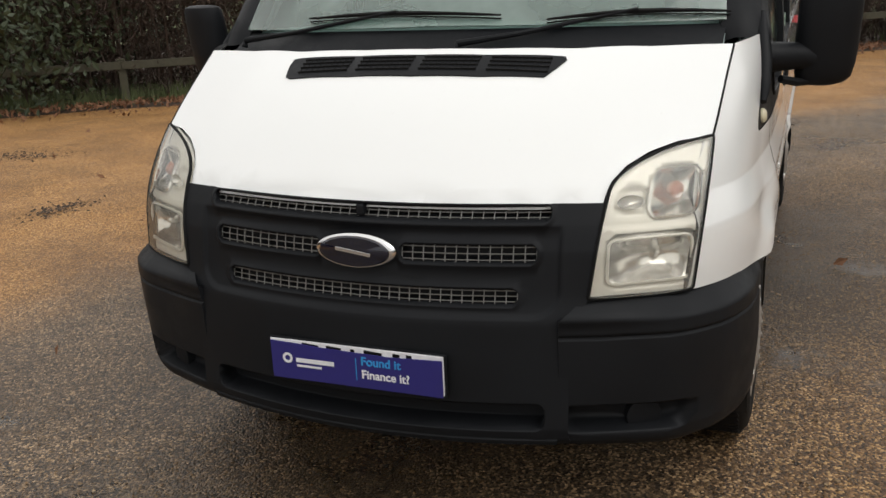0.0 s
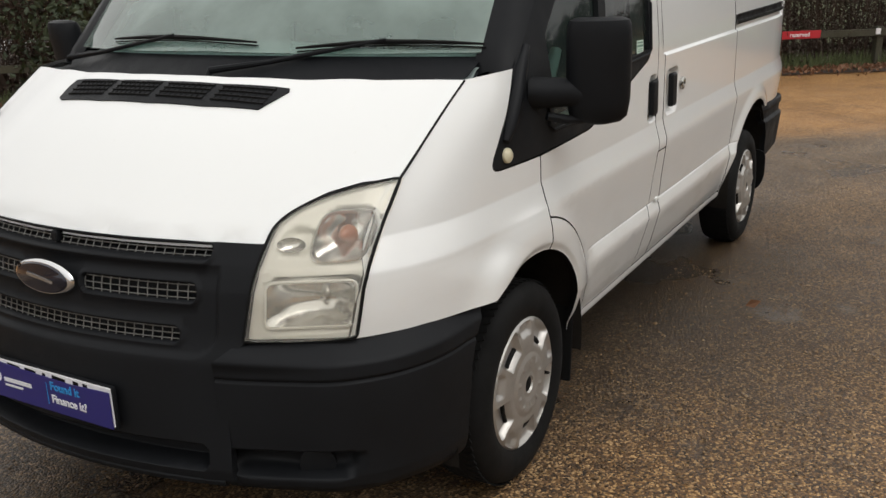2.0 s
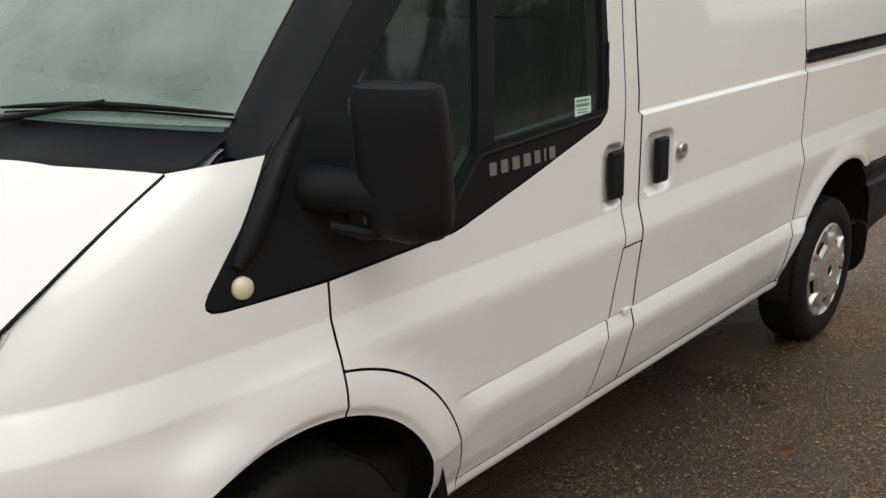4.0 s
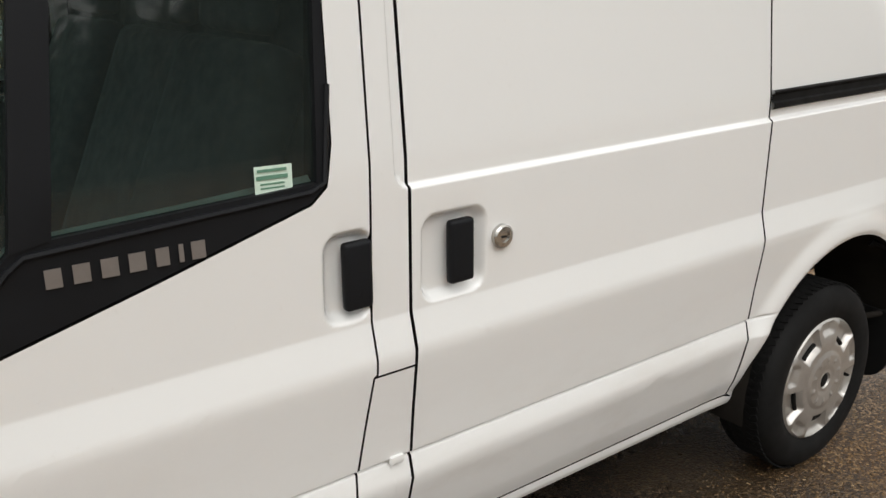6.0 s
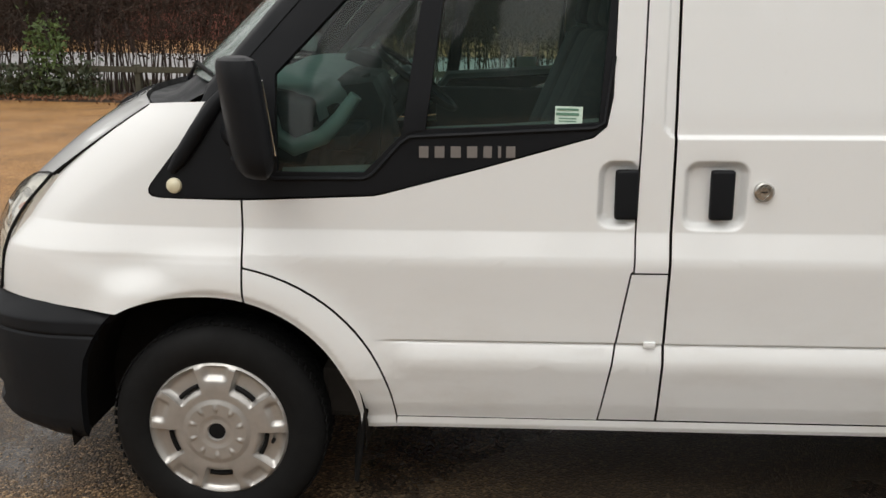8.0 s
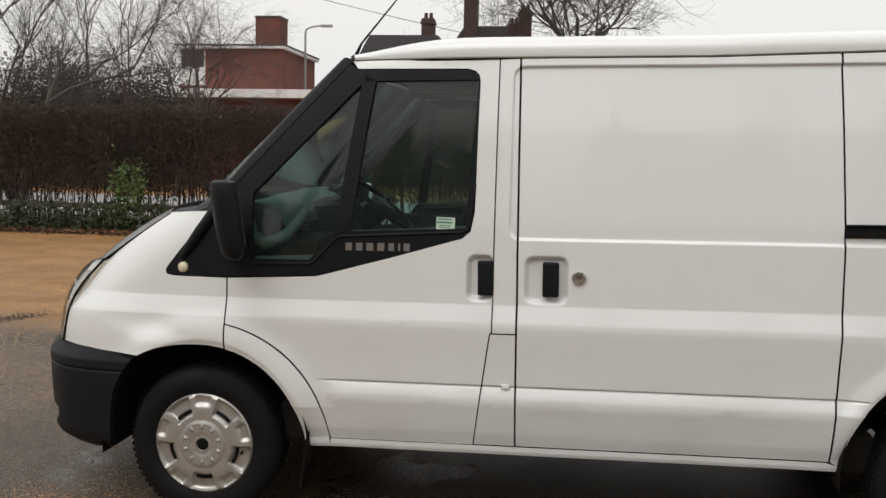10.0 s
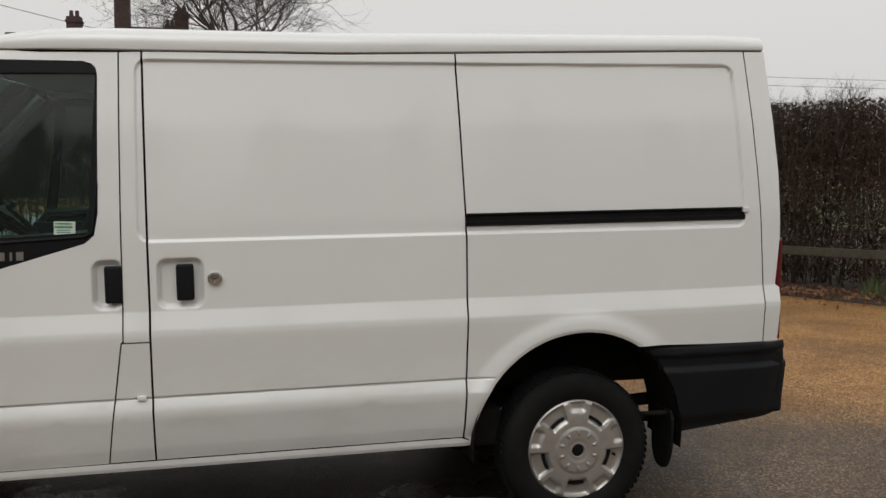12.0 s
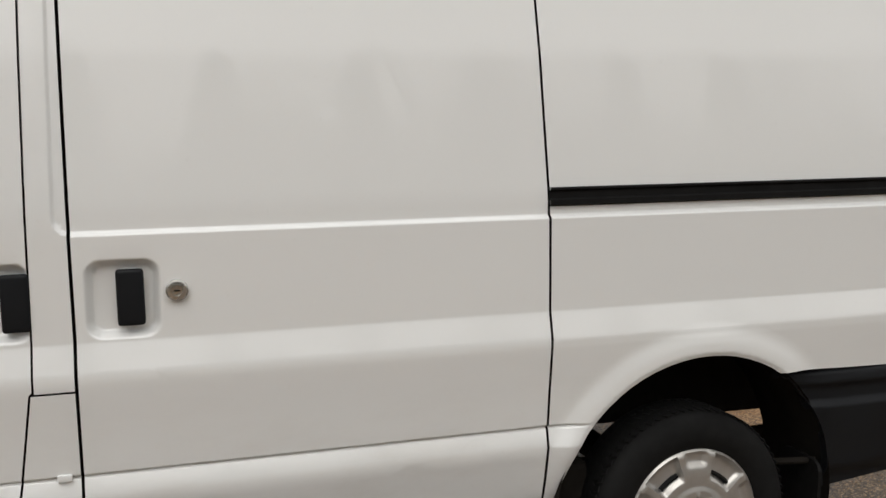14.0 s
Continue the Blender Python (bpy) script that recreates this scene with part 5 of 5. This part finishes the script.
for hi, seg in enumerate(LINES):
    TOP = TOPS[hi]
    L = math.hypot(seg[1][0] - seg[0][0], seg[1][1] - seg[0][1])
    rng = np.random.default_rng(11 + hi)

    def spread(n, off, wide):
        x, y = on_line(seg, rng.random(n), off + rng.normal(size=n) * wide)
        return np.array(x), np.array(y)

    n = int(L * 30)
    x, y = spread(n, 0.35, 0.2)
    stems = strands("stem", np.stack([x, y, np.full(n, -0.05)], 1), np.stack([x + rng.normal(size=n) * 0.2, y + rng.normal(size=n) * 0.2, rng.uniform(1.3, TOP, n)], 1), rng.uniform(0.008, 0.026, n), TWIG)
    n = int(L * (1500, 2000)[hi])
    x, y = spread(n, 0.35, 0.28)
    z = np.where(rng.random(n) < (0.55, 0.85)[hi], rng.uniform((0.72, 0.12)[hi], TOP - 0.12, n), rng.uniform(1.4, TOP - 0.08, n))
    d = rng.normal(size=(n, 3)) * 0.2
    tip = np.stack([x + d[:, 0], y + d[:, 1], np.minimum(TOP + 0.02 + 0.06 * rng.random(n), z + abs(d[:, 2]) * 1.4 + 0.05)], 1)
    twigs = strands("twig", np.stack([x, y, z], 1), tip, rng.uniform(0.003, 0.008, n), TWIG)
    n = int(L * (3400, 4400)[hi])
    x, y = spread(n, 0.35, 0.25)
    dry = leaves("dry_leaf", np.stack([x, y, (0.66, 0.12)[hi] + (TOP - (0.66, 0.12)[hi]) * rng.random(n) ** 0.8], 1), rng.uniform(0.016, 0.036, n), TWIG, rng)
    hedge = thing("hedge", (*on_line(seg, 0.5, 0.35), 0), "clipped bare winter hedge of dark brown twigs behind a low rail", "hedge", kind="stuff")
    for ob in (stems, twigs, dry):
        ob.parent = hedge
        ob.matrix_parent_inverse = Matrix.Translation(-hedge.location)

    # verge of soil and fallen leaves before the hedge, a strip of grass behind it
    bm = bmesh.new()
    m = int(L * 3)
    rows = []
    for k in range(m + 1):
        t = k / m
        e = 0.12 * noise.noise(Vector((t * L * 0.8, hi * 7, 0)))
        rows.append([bm.verts.new((*on_line(seg, t, o), z)) for o, z in ((-0.60 + e, 0.0), (-0.42 + e, 0.03), (-0.1, 0.07), ((3.2, 15.0)[hi], 0.06), ((3.35, 15.2)[hi], 0.0))])
    for r0, r1 in zip(rows, rows[1:]):
        for i in range(4):
            bm.faces.new((r0[i], r1[i], r1[i + 1], r0[i + 1]))
    tagged(part("verge", bm, SOIL, smooth=True), "dark soil verge under the hedge", "verge", kind="structure")

    n = int(L * 420)
    x, y = on_line(seg, rng.random(n), np.where(rng.random(n) < 0.93, np.minimum(0.3, rng.normal(-0.35, 0.22, n)), rng.uniform(-1.5, -0.4, n)))
    tagged(leaves("fallen_leaves", np.stack([x, y, 0.045 + 0.045 * rng.random(n)], 1), rng.uniform(0.018, 0.042, n), DEAD_LEAF, rng), "russet fallen leaves along the verge", "leaves", kind="stuff")
    n = int(L * 160)
    x, y = on_line(seg, rng.random(n), rng.uniform(0.9, 2.4, n))
    tip = np.stack([x + rng.normal(size=n) * 0.05, y + rng.normal(size=n) * 0.05, rng.uniform(0.10, 0.28, n)], 1)
    tagged(strands("grass", np.stack([x, y, np.zeros(n)], 1), tip, np.full(n, 0.012), GRASS), "green grass behind the hedge", "grass", kind="stuff")

    n = int(L * 420)
    t = rng.random(n)
    x, y = on_line(seg, t, rng.normal(-0.12, 0.16, n))
    tuft = np.array([noise.noise(Vector((q * L * 0.55, 3.0 + hi, 0))) for q in t]) > -0.05
    x, y, m = x[tuft], y[tuft], int(tuft.sum())
    tip = np.stack([x + rng.normal(size=m) * 0.05, y + rng.normal(size=m) * 0.05, rng.uniform(0.10, 0.30, m)], 1)
    tagged(strands("grass", np.stack([x, y, np.full(m, 0.03)], 1), tip, np.full(m, 0.011), GRASS), "green grass tufts at the foot of the hedge", "grass", kind="stuff")

    # low timber rail on posts
    fence = thing("rail_fence", (*on_line(seg, 0.5, -0.25), 0), "low weathered timber rail on short posts", "fence")
    posts = int(L / 1.9)
    for k in range(posts + 1):
        x, y = on_line(seg, k / posts, -0.25)
        part("post", box((0.10, 0.10, 0.62), (x, y, 0.29), 0.012, (0, 0, math.degrees(math.atan2(seg[1][1] - seg[0][1], seg[1][0] - seg[0][0])))), FENCE, fence)
    for k in range(posts):
        (xa, ya), (xb, yb) = on_line(seg, k / posts, -0.31), on_line(seg, (k + 1) / posts, -0.31)
        a = math.degrees(math.atan2(yb - ya, xb - xa))
        part("rail", box((math.hypot(xb - xa, yb - ya) - 0.006, 0.04, 0.10), ((xa + xb) / 2, (ya + yb) / 2, 0.52), 0.006, (0, 0, a)), FENCE, fence)

# ---- trees, houses and distance beyond the hedge ----
def bare_tree(name, at, height, label, seed, spread=0.55, levels=5, material=None, droop=0.0, trunk=0.03, first=0.25, forks=3):
    """Trunk, limbs and fine twigs grown by forking, in two meshes."""
    rng = np.random.default_rng(seed)
    tree = thing(name, at, label, "tree", kind="")
    wood, fine = bmesh.new(), []
    stack = [(Vector(at), Vector((0, 0, 1)), height * first, height * trunk, 0)]
    while stack:
        p, d, length, r, lv = stack.pop()
        pts, rad = [p], [r]
        n = 4
        for k in range(n):
            d = (d + Vector(rng.normal(size=3)) * 0.13 + Vector((0, 0, 0.06 - droop * (lv >= 3)))).normalized()
            pts.append(pts[-1] + d * (length / n))
            rad.append(r * (1 - 0.4 * (k + 1) / n))
        if lv < levels - 2:
            tube(pts, rad, 7 if lv < 2 else 4, wood, cap=False)
        else:
            for a, b, ra in zip(pts, pts[1:], rad):
                fine.append((a, b, ra))
        if lv < levels:
            for q in range(forks + (lv > 1)):
                t = rng.uniform(0.45, 1.0) if q else 1.0
                base = pts[0].lerp(pts[-1], t) if t < 1 else pts[-1]
                if t < 1:
                    base = pts[min(n, int(t * n) + 0)]
                tilt = spread * rng.uniform(0.5, 1.3)
                side = Vector(rng.normal(size=3))
                nd = (d + side.normalized() * tilt).normalized()
                stack.append((base, nd, length * rng.uniform(0.6, 0.85), r * 0.6 * rng.uniform(0.7, 1.0), lv + 1))
    mat = material or BARK
    part("trunk", wood, mat, tree, smooth=True)
    vs, fs = [], []
    for a, b, r in fine:
        d = (b - a).normalized()
        u = d.orthogonal().normalized()
        w = d.cross(u)
        k = len(vs)
        for q in range(3):
            t = 2 * math.pi * q / 3
            o = u * math.cos(t) + w * math.sin(t)
            vs.append(tuple(a + o * r))
            vs.append(tuple(b + o * r * 0.8))
        for q in range(3):
            j = (q + 1) % 3
            fs.append((k + 2 * q, k + 2 * j, k + 2 * j + 1, k + 2 * q + 1))
    me = bpy.data.meshes.new("twig_crown")
    me.from_pydata(vs, [], fs)
    part("crown", me, mat, tree)
    return tree


# air haze of the distance is put into these two greyed colours
HAZY_LEAF = plain("hazed_evergreen", (0.048, 0.043, 0.034), 0.8, grain=4, depth=0.5, bump=0)
HAZY = plain("hazed_twigs", (0.082, 0.066, 0.062), 0.95, grain=6, depth=0.3, bump=0)
GREEN_LEAF = plain("ivy_leaves", (0.075, 0.115, 0.03), 0.6, grain=6, depth=0.5, bump=0)
bare_tree("bare_tree", (3.1, 42.0, 0.0), 19.0, "wide bare tree standing behind the hedge", 31, 0.95, 6, trunk=0.015, first=0.36, forks=4)
bare_tree("bare_tree", (-10.3, 15.5, 0.0), 9.5, "dark bare tree leaning over the hedge", 8, 0.75, 6, trunk=0.014, first=0.33)
for k, (x, y, h) in enumerate(((-12.2, 18.5, 10.0), (-14.5, 21.0, 9.0), (-15.4, 23.0, 8.5))):
    bare_tree("bare_tree", (x, y, 0), h, "dark bare tree beyond the hedge", 90 + k, 0.7, 6, trunk=0.013, first=0.30)
for k, (x, y, h) in enumerate(((-12.7, 26, 9.5), (-11.8, 27.5, 10.5), (-10.9, 28.5, 9.5))):
    bare_tree("birch_tree", (x, y, 0), h, "slender bare birch with drooping reddish twigs", 20 + k, 0.5, 6, BIRCH, 0.16, 0.010, 0.34)
for k, (x, y, h) in enumerate(((-21.5, 36, 9.5), (-19, 35, 8.0), (-23, 31, 10), (-17.2, 33, 7.0), (-25.5, 34, 9))):
    bare_tree("far_tree", (x, y, 0), h, "grey bare tree massed beyond the hedge", 80 + k, 0.6, 6, HAZY, 0, 0.014, 0.27)
for k, (x, y, h) in enumerate(((24.8, 31, 6.2), (28.6, 31, 6.4), (31.6, 32, 5.8), (36, 32, 6.2), (43, 30, 6.0))):
    bare_tree("far_tree", (x, y, 0), h, "rounded bare tree far beyond the hedge", 40 + k, 0.8, 5, HAZY, 0, 0.018, 0.30, 5)


def mass(name, at, size, count, material, label, seed, leaf=0.12):
    """An evergreen thicket of many leaf clumps with an uneven outline."""
    rng = np.random.default_rng(seed)
    cx, cy = at
    sx, sy, sz = size

    a = rng.uniform(-1, 1, count)
    hill = np.array([noise.noise(Vector((v * sx * 0.35, seed, 0))) for v in a])
    top = sz * (0.72 + 0.28 * hill + 0.1 * rng.normal(size=count))
    z = np.maximum(0.1, top * rng.random(count) ** 0.6)
    c = np.stack([cx + a * sx, cy + rng.uniform(-1, 1, count) * sy, z], 1)
    return tagged(leaves(name, c, leaf * rng.uniform(0.6, 1.5, count), material, rng), label, "shrubs", kind="stuff")


mass("evergreen_shrubs", (-21.5, 33.0), (7.0, 2.0, 6.8), 46000, HAZY_LEAF, "dull brown-green thicket behind the hedge", 3, 0.055)
mass("evergreen_shrubs", (-18.3, 35.0), (4.6, 1.6, 6.0), 24000, HAZY_LEAF, "dull brown-green thicket behind the hedge", 23, 0.055)
mass("evergreen_shrubs", (9.6, 8.6), (1.7, 0.7, 2.2), 1500, IVY, "dark holly growing in the hedge", 4, 0.07)
mass("evergreen_shrubs", (7.25, 8.15), (1.1, 0.9, 2.2), 2600, IVY, "dark holly growing in the hedge", 14, 0.05)
mass("ivy_bush", (-5.75, 11.75), (0.30, 0.25, 1.75), 520, GREEN_LEAF, "green ivy clump grown into the hedge", 6, 0.045)
mass("ivy_bush", (-6.6, 11.75), (1.7, 0.28, 0.75), 1300, IVY, "low dark ivy along the hedge foot", 16, 0.045)
mass("far_wood", (25.0, 48.0), (70.0, 4.0, 5.0), 40000, HAZY, "dark winter woodland on the skyline", 7, 0.2)
mass("far_wood", (60.0, -5.0), (6.0, 60.0, 3.5), 30000, HAZY, "dark winter woodland on the skyline", 9, 0.2)

# pale lane and grass beyond the hedge
tagged(part("lane", box((60, 11, 0.06), (-6, 21.2, 0.03), 0, (0, 0, -3)), PALE), "pale wet lane beyond the hedge", "lane", kind="structure")
tagged(part("meadow", box((40, 90, 0.08), (37, 10, 0.04), 0, (0, 0, 0)), GRASS), "dull winter grass beyond the hedge", "grass", kind="structure")

# flat-roofed brick house
house = thing("brick_house", (-14.8, 42, 0), "red-brown brick house with flat white-edged roofs and a square chimney", "house")
part("upper_wall", box((5.4, 6.0, 2.2), (-14.82, 44, 5.9)), BRICK, house)
part("upper_roof", box((5.8, 6.4, 0.14), (-14.82, 44, 7.02), 0.02), FASCIA, house)
part("roof_edge", box((5.85, 6.45, 0.08), (-14.82, 44, 7.13), 0.02), SLATE, house)
part("lower_wall", box((9.0, 7.0, 4.45), (-13.2, 44.4, 2.225)), BRICK, house)
part("lower_roof", box((9.6, 7.4, 0.42), (-12.75, 43.7, 4.66), 0.02), FASCIA, house)
chim = part("chimney", box((1.34, 1.34, 1.75), (-13.66, 44, 8.02)), BRICK, house)
part("chimney_cap", box((1.42, 1.42, 0.08), (-13.66, 44, 8.92)), SLATE, chim)
win = part("window", box((1.32, 0.06, 1.85), (-16.82, 40.97, 6.02)), FASCIA, house)
part("pane", box((1.20, 0.03, 0.86), (-16.82, 40.93, 6.46)), SLATE, win)
part("low_wing", box((14, 6, 0.24), (-24.8, 42, 4.40)), FASCIA, house)
part("low_wing_wall", box((13.5, 5.6, 4.28), (-24.8, 42, 2.14)), BRICK, house)

# far houses with chimneys
# brick toned dark, the silhouette against the sky put into its colour
OLD_BRICK = plain("silhouette_brick", (0.065, 0.038, 0.034), 0.9, grain=9, depth=0.25)
row_house = thing("terraced_house", (-3, 52, 0), "far dark-roofed house with tall brick chimneys", "house")
part("wall", box((7.2, 7, 6.4), (-2.4, 54, 3.2)), OLD_BRICK, row_house)
part("roof", prism([(-2.7, 6.3), (4.9, 6.3), (2.3, 9.4), (-0.55, 9.4)], (-3.4, 50, 0), ((1, 0, 0), (0, 0, 1)), -7.5), SLATE, row_house)
for x, z0, h, w in ((-6.09, 7.6, 2.2, 0.74), (-3.57, 8.3, 3.0, 0.8), (-1.05, 7.4, 2.1, 0.6), (-0.42, 7.4, 2.9, 0.74)):
    c = part("chimney", box((w, w, h), (x, 50, z0 + h / 2)), OLD_BRICK, row_house)
    part("chimney_cap", box((w * 1.15, w * 1.15, 0.14), (x, 50, z0 + h - 0.25)), OLD_BRICK, c)
    for q in (-0.2, 0.2):
        part("chimney_pot", lathe([(0.12, 0), (0.10, 0.35), (0.0, 0.35)], (x + q * w, 50, z0 + h), (0, 0, 1), 8), OLD_BRICK, c)
gable = thing("gabled_house", (-7.7, 50, 0), "far house with a dark gabled roof", "house")
part("wall", box((5.0, 5, 6.6), (-7.7, 52, 3.3)), OLD_BRICK, gable)
part("roof", prism([(-3.0, 6.4), (3.0, 6.4), (2.3, 8.75), (-1.7, 8.75)], (-7.7, 49, 0), ((1, 0, 0), (0, 0, 1)), -5.5), SLATE, gable)

# street lamp and overhead wires
lamp_post = thing("street_lamp", (-11.80, 44, 0), "grey street lamp on a tall pole", "street lamp")
part("pole", tube([(-11.80, 44, 0), (-11.80, 44, 8.1), (-11.75, 44, 8.35)], [0.09, 0.06, 0.05], 8), POLE, lamp_post)
part("arm", tube([(-11.75, 44, 8.35), (-11.45, 44, 8.48), (-10.85, 44, 8.55)], 0.045, 6), POLE, lamp_post)
part("head", box((0.65, 0.22, 0.14), (-10.65, 44, 8.53), 0.04), POLE, lamp_post)
for k, (za, zb) in enumerate(((6.0, 6.55), (5.6, 6.15))):
    pts = [(26 + 34 * t, 36, za + (zb - za) * t - 0.25 * math.sin(math.pi * t)) for t in np.linspace(0, 1, 13)]
    tagged(part("overhead_wire", tube(pts, 0.011, 4), SLATE), "thin dark overhead wire against the sky", "wire", group="overhead wires")
pts = [(-19.5 + 16.4 * t, 48 + 2 * t, 12.55 - 3.75 * t - 0.12 * math.sin(math.pi * t)) for t in np.linspace(0, 1, 13)]
tagged(part("overhead_wire", tube(pts, 0.022, 4), SLATE), "thin dark overhead wire against the sky", "wire", group="overhead wires")

for x, h in ((26.0, 6.3), (60.0, 6.9)):
    pole = thing("wire_pole", (x, 36, 0), "timber pole carrying overhead wires", "pole", group="wire poles")
    part("post", tube([(x, 36, 0), (x, 36, h)], [0.13, 0.10], 10), BARK, pole)
    part("crossarm", box((0.10, 0.9, 0.10), (x, 36, h - 0.22), 0.01), BARK, pole)

# small red signs and a white marker on the rail
seg = LINES[1]
ang = math.degrees(math.atan2(seg[1][1] - seg[0][1], seg[1][0] - seg[0][0]))
d = Vector((math.cos(radians(ang)), math.sin(radians(ang)), 0))
for t in (0.736, 0.838):
    sx, sy = on_line(seg, t, -0.345)
    sign = thing("rail_sign", (sx, sy, 0.47), "small red reserved sign fixed to the timber rail", "sign", group="rail signs")
    part("plate", box((0.62, 0.012, 0.11), (sx, sy, 0.53), 0.003, (0, 0, ang)), SIGN_RED, sign)
    o = Vector((sx, sy, 0.505)) - d * 0.16 + Vector((-math.sin(radians(ang)), math.cos(radians(ang)), 0)) * -0.009
    lettering("word", "reserved", 0.085, tuple(o), WHITE_INK, sign, (90, 0, ang))
mx, my = on_line(seg, 0.797, -0.336)
marker = thing("rail_marker", (mx, my, 0.5), "small white square marker fixed to the timber rail", "marker")
part("plate", box((0.07, 0.010, 0.085), (mx, my, 0.535), 0.003, (0, 0, ang)), WHITE_INK, marker)

# trees and hedge on the open side behind the viewer, closing the place
for k, (x, y, h) in enumerate(((-9, -20, 9), (-3, -18, 11), (2.5, -19, 8.5), (6.5, -18, 11.5), (12, -20, 9.5), (18, -18, 10))):
    bare_tree("bare_tree", (x, y, 0), h, "bare tree on the open side of the car park", 60 + k, 0.6, 5, BARK, 0, 0.02, 0.3)


def spire(at, height, wide_at_foot, seed):
    """A conifer: a straight stem and whorls of drooping sprays."""
    rng = np.random.default_rng(seed)
    tree = thing("conifer", (*at, 0), "dark pointed conifer on the open side of the car park", "tree", group="boundary conifers")
    part("trunk", tube([(*at, 0), (*at, height * 0.95)], [0.12, 0.02], 8), BARK, tree)
    m = 3600
    z = height * (1 - np.sqrt(rng.random(m))) * 0.97 + 0.03 * height
    a = rng.uniform(0, 2 * math.pi, m)
    rad = wide_at_foot * (1 - z / height) * (0.35 + 0.65 * rng.random(m) ** 0.5) * (0.85 + 0.15 * np.sin(z * 9))
    crown = leaves("crown", np.stack([at[0] + rad * np.cos(a), at[1] + rad * np.sin(a), z - 0.15 * rad], 1), rng.uniform(0.10, 0.22, m), IVY, rng)
    crown.parent = tree
    crown.matrix_parent_inverse = Matrix.Translation((-at[0], -at[1], 0))


for k, (x, h) in enumerate(((-6.2, 6.6), (-2.9, 7.1), (0.4, 6.7), (3.4, 7.0), (6.7, 6.9), (9.6, 7.6), (13.2, 7.0), (16.5, 7.4))):
    spire((x, -19.0 - 0.6 * math.sin(2.1 * k)), h + 1.4, 1.7, 300 + k)
mass("boundary_shrubs", (3, -19.5), (34.0, 1.6, 6.0), 45000, IVY, "dark evergreen boundary planting", 12, 0.2)

# ---- loose stones, leaves and mud on the car park ----
def stones(name, centres, sizes, material, rng):
    """Flattened six-pointed pebbles as one mesh."""
    n = len(centres)
    turn = rng.uniform(0, 2 * math.pi, n)
    c, s = np.cos(turn), np.sin(turn)
    out = []
    for dx, dy, dz in ((1, 0, 0), (0, 0.75, 0.1), (-0.9, 0.1, 0), (0.1, -0.8, 0.05), (0.05, 0, 0.62), (0, 0, -0.5)):
        out.append(centres + sizes[:, None] * np.stack([dx * c - dy * s, dx * s + dy * c, np.full(n, dz)], 1))
    vs = np.stack(out, 1).reshape(-1, 3)
    k = np.arange(n)[:, None] * 6
    fs = np.concatenate([k + np.array(t) for t in ((0, 1, 4), (1, 2, 4), (2, 3, 4), (3, 0, 4))])
    me = bpy.data.meshes.new(name)
    me.from_pydata(vs.tolist(), [], fs.tolist())
    me.shade_smooth()
    return part(name, me, material)


def pebble_mat():
    k = Mat("loose_pebbles", (0.2, 0.14, 0.08), 0.4)
    geo = k.n.new("ShaderNodeNewGeometry")
    tone = k.ramp(geo.outputs["Random Per Island"], [(0.0, (0.05, 0.028, 0.012)), (0.45, (0.16, 0.088, 0.034)), (0.8, (0.27, 0.158, 0.064)), (1.0, (0.46, 0.33, 0.18))])
    k.to("Base Color", k.mix(k.noise(300, 3), tone, (0.12, 0.085, 0.05)))
    k.to("Roughness", k.span(k.noise(40, 3), 0.35, 0.65, 0.25, 0.6))
    return k.m


PEBBLE = pebble_mat()
rng = np.random.default_rng(77)
n = 62000
x, y = rng.uniform(-2.2, 8.0, n), rng.uniform(-2.8, 1.8, n)
keep = ((y < -0.75) | (x < 0.35) | (x > 4.9)) & ((y < -0.75) | (rng.random(n) < 0.6))
x, y = x[keep], y[keep]
size = rng.gamma(4.0, 0.00088, len(x)) + 0.0016
tagged(stones("loose_gravel", np.stack([x, y, 0.002 + size * 0.2], 1), size, PEBBLE, rng), "loose golden pebbles over the wet car park", "gravel", kind="stuff")
n = 60
x, y = rng.uniform(-1.0, 9.0, n), rng.uniform(-3.5, 8.0, n)
ok = (abs(y) > 1.15) | (x > 5.0)
c = np.stack([x[ok], y[ok], np.full(ok.sum(), 0.03)], 1)
tagged(leaves("strewn_leaves", c, rng.uniform(0.02, 0.04, ok.sum()), DEAD_LEAF, rng), "single brown leaves strewn over the gravel", "leaves", kind="stuff")


def mud(cx, cy, rx, ry, turn):
    """A low ragged patch of small dark clods and wet leaf scraps."""
    k = 170
    u, v = rng.normal(0, rx * 0.5, k), rng.normal(0, ry * 0.5, k)
    c = np.stack([cx + u * math.cos(turn) - v * math.sin(turn), cy + u * math.sin(turn) + v * math.cos(turn), np.full(k, 0.010)], 1)
    h = np.array([0.035 * smooth01((math.hypot(p[0] - 2.4, p[1] + 1.5) - 3.2) / 3) * noise.noise(Vector((p[0] * 0.35, p[1] * 0.35, 0))) for p in c])
    c[:, 2] += h
    tagged(stones("mud_patch", c, rng.uniform(0.006, 0.019, k), SOIL, rng), "ragged dark patch of muddy clods on ochre gravel", "mud patch", kind="stuff")


mud(4.38, 5.67, 0.40, 0.22, -1.2)
mud(2.83, 3.82, 0.30, 0.18, -0.1)
mud(-2.5, 3.15, 0.36, 0.16, 1.1)
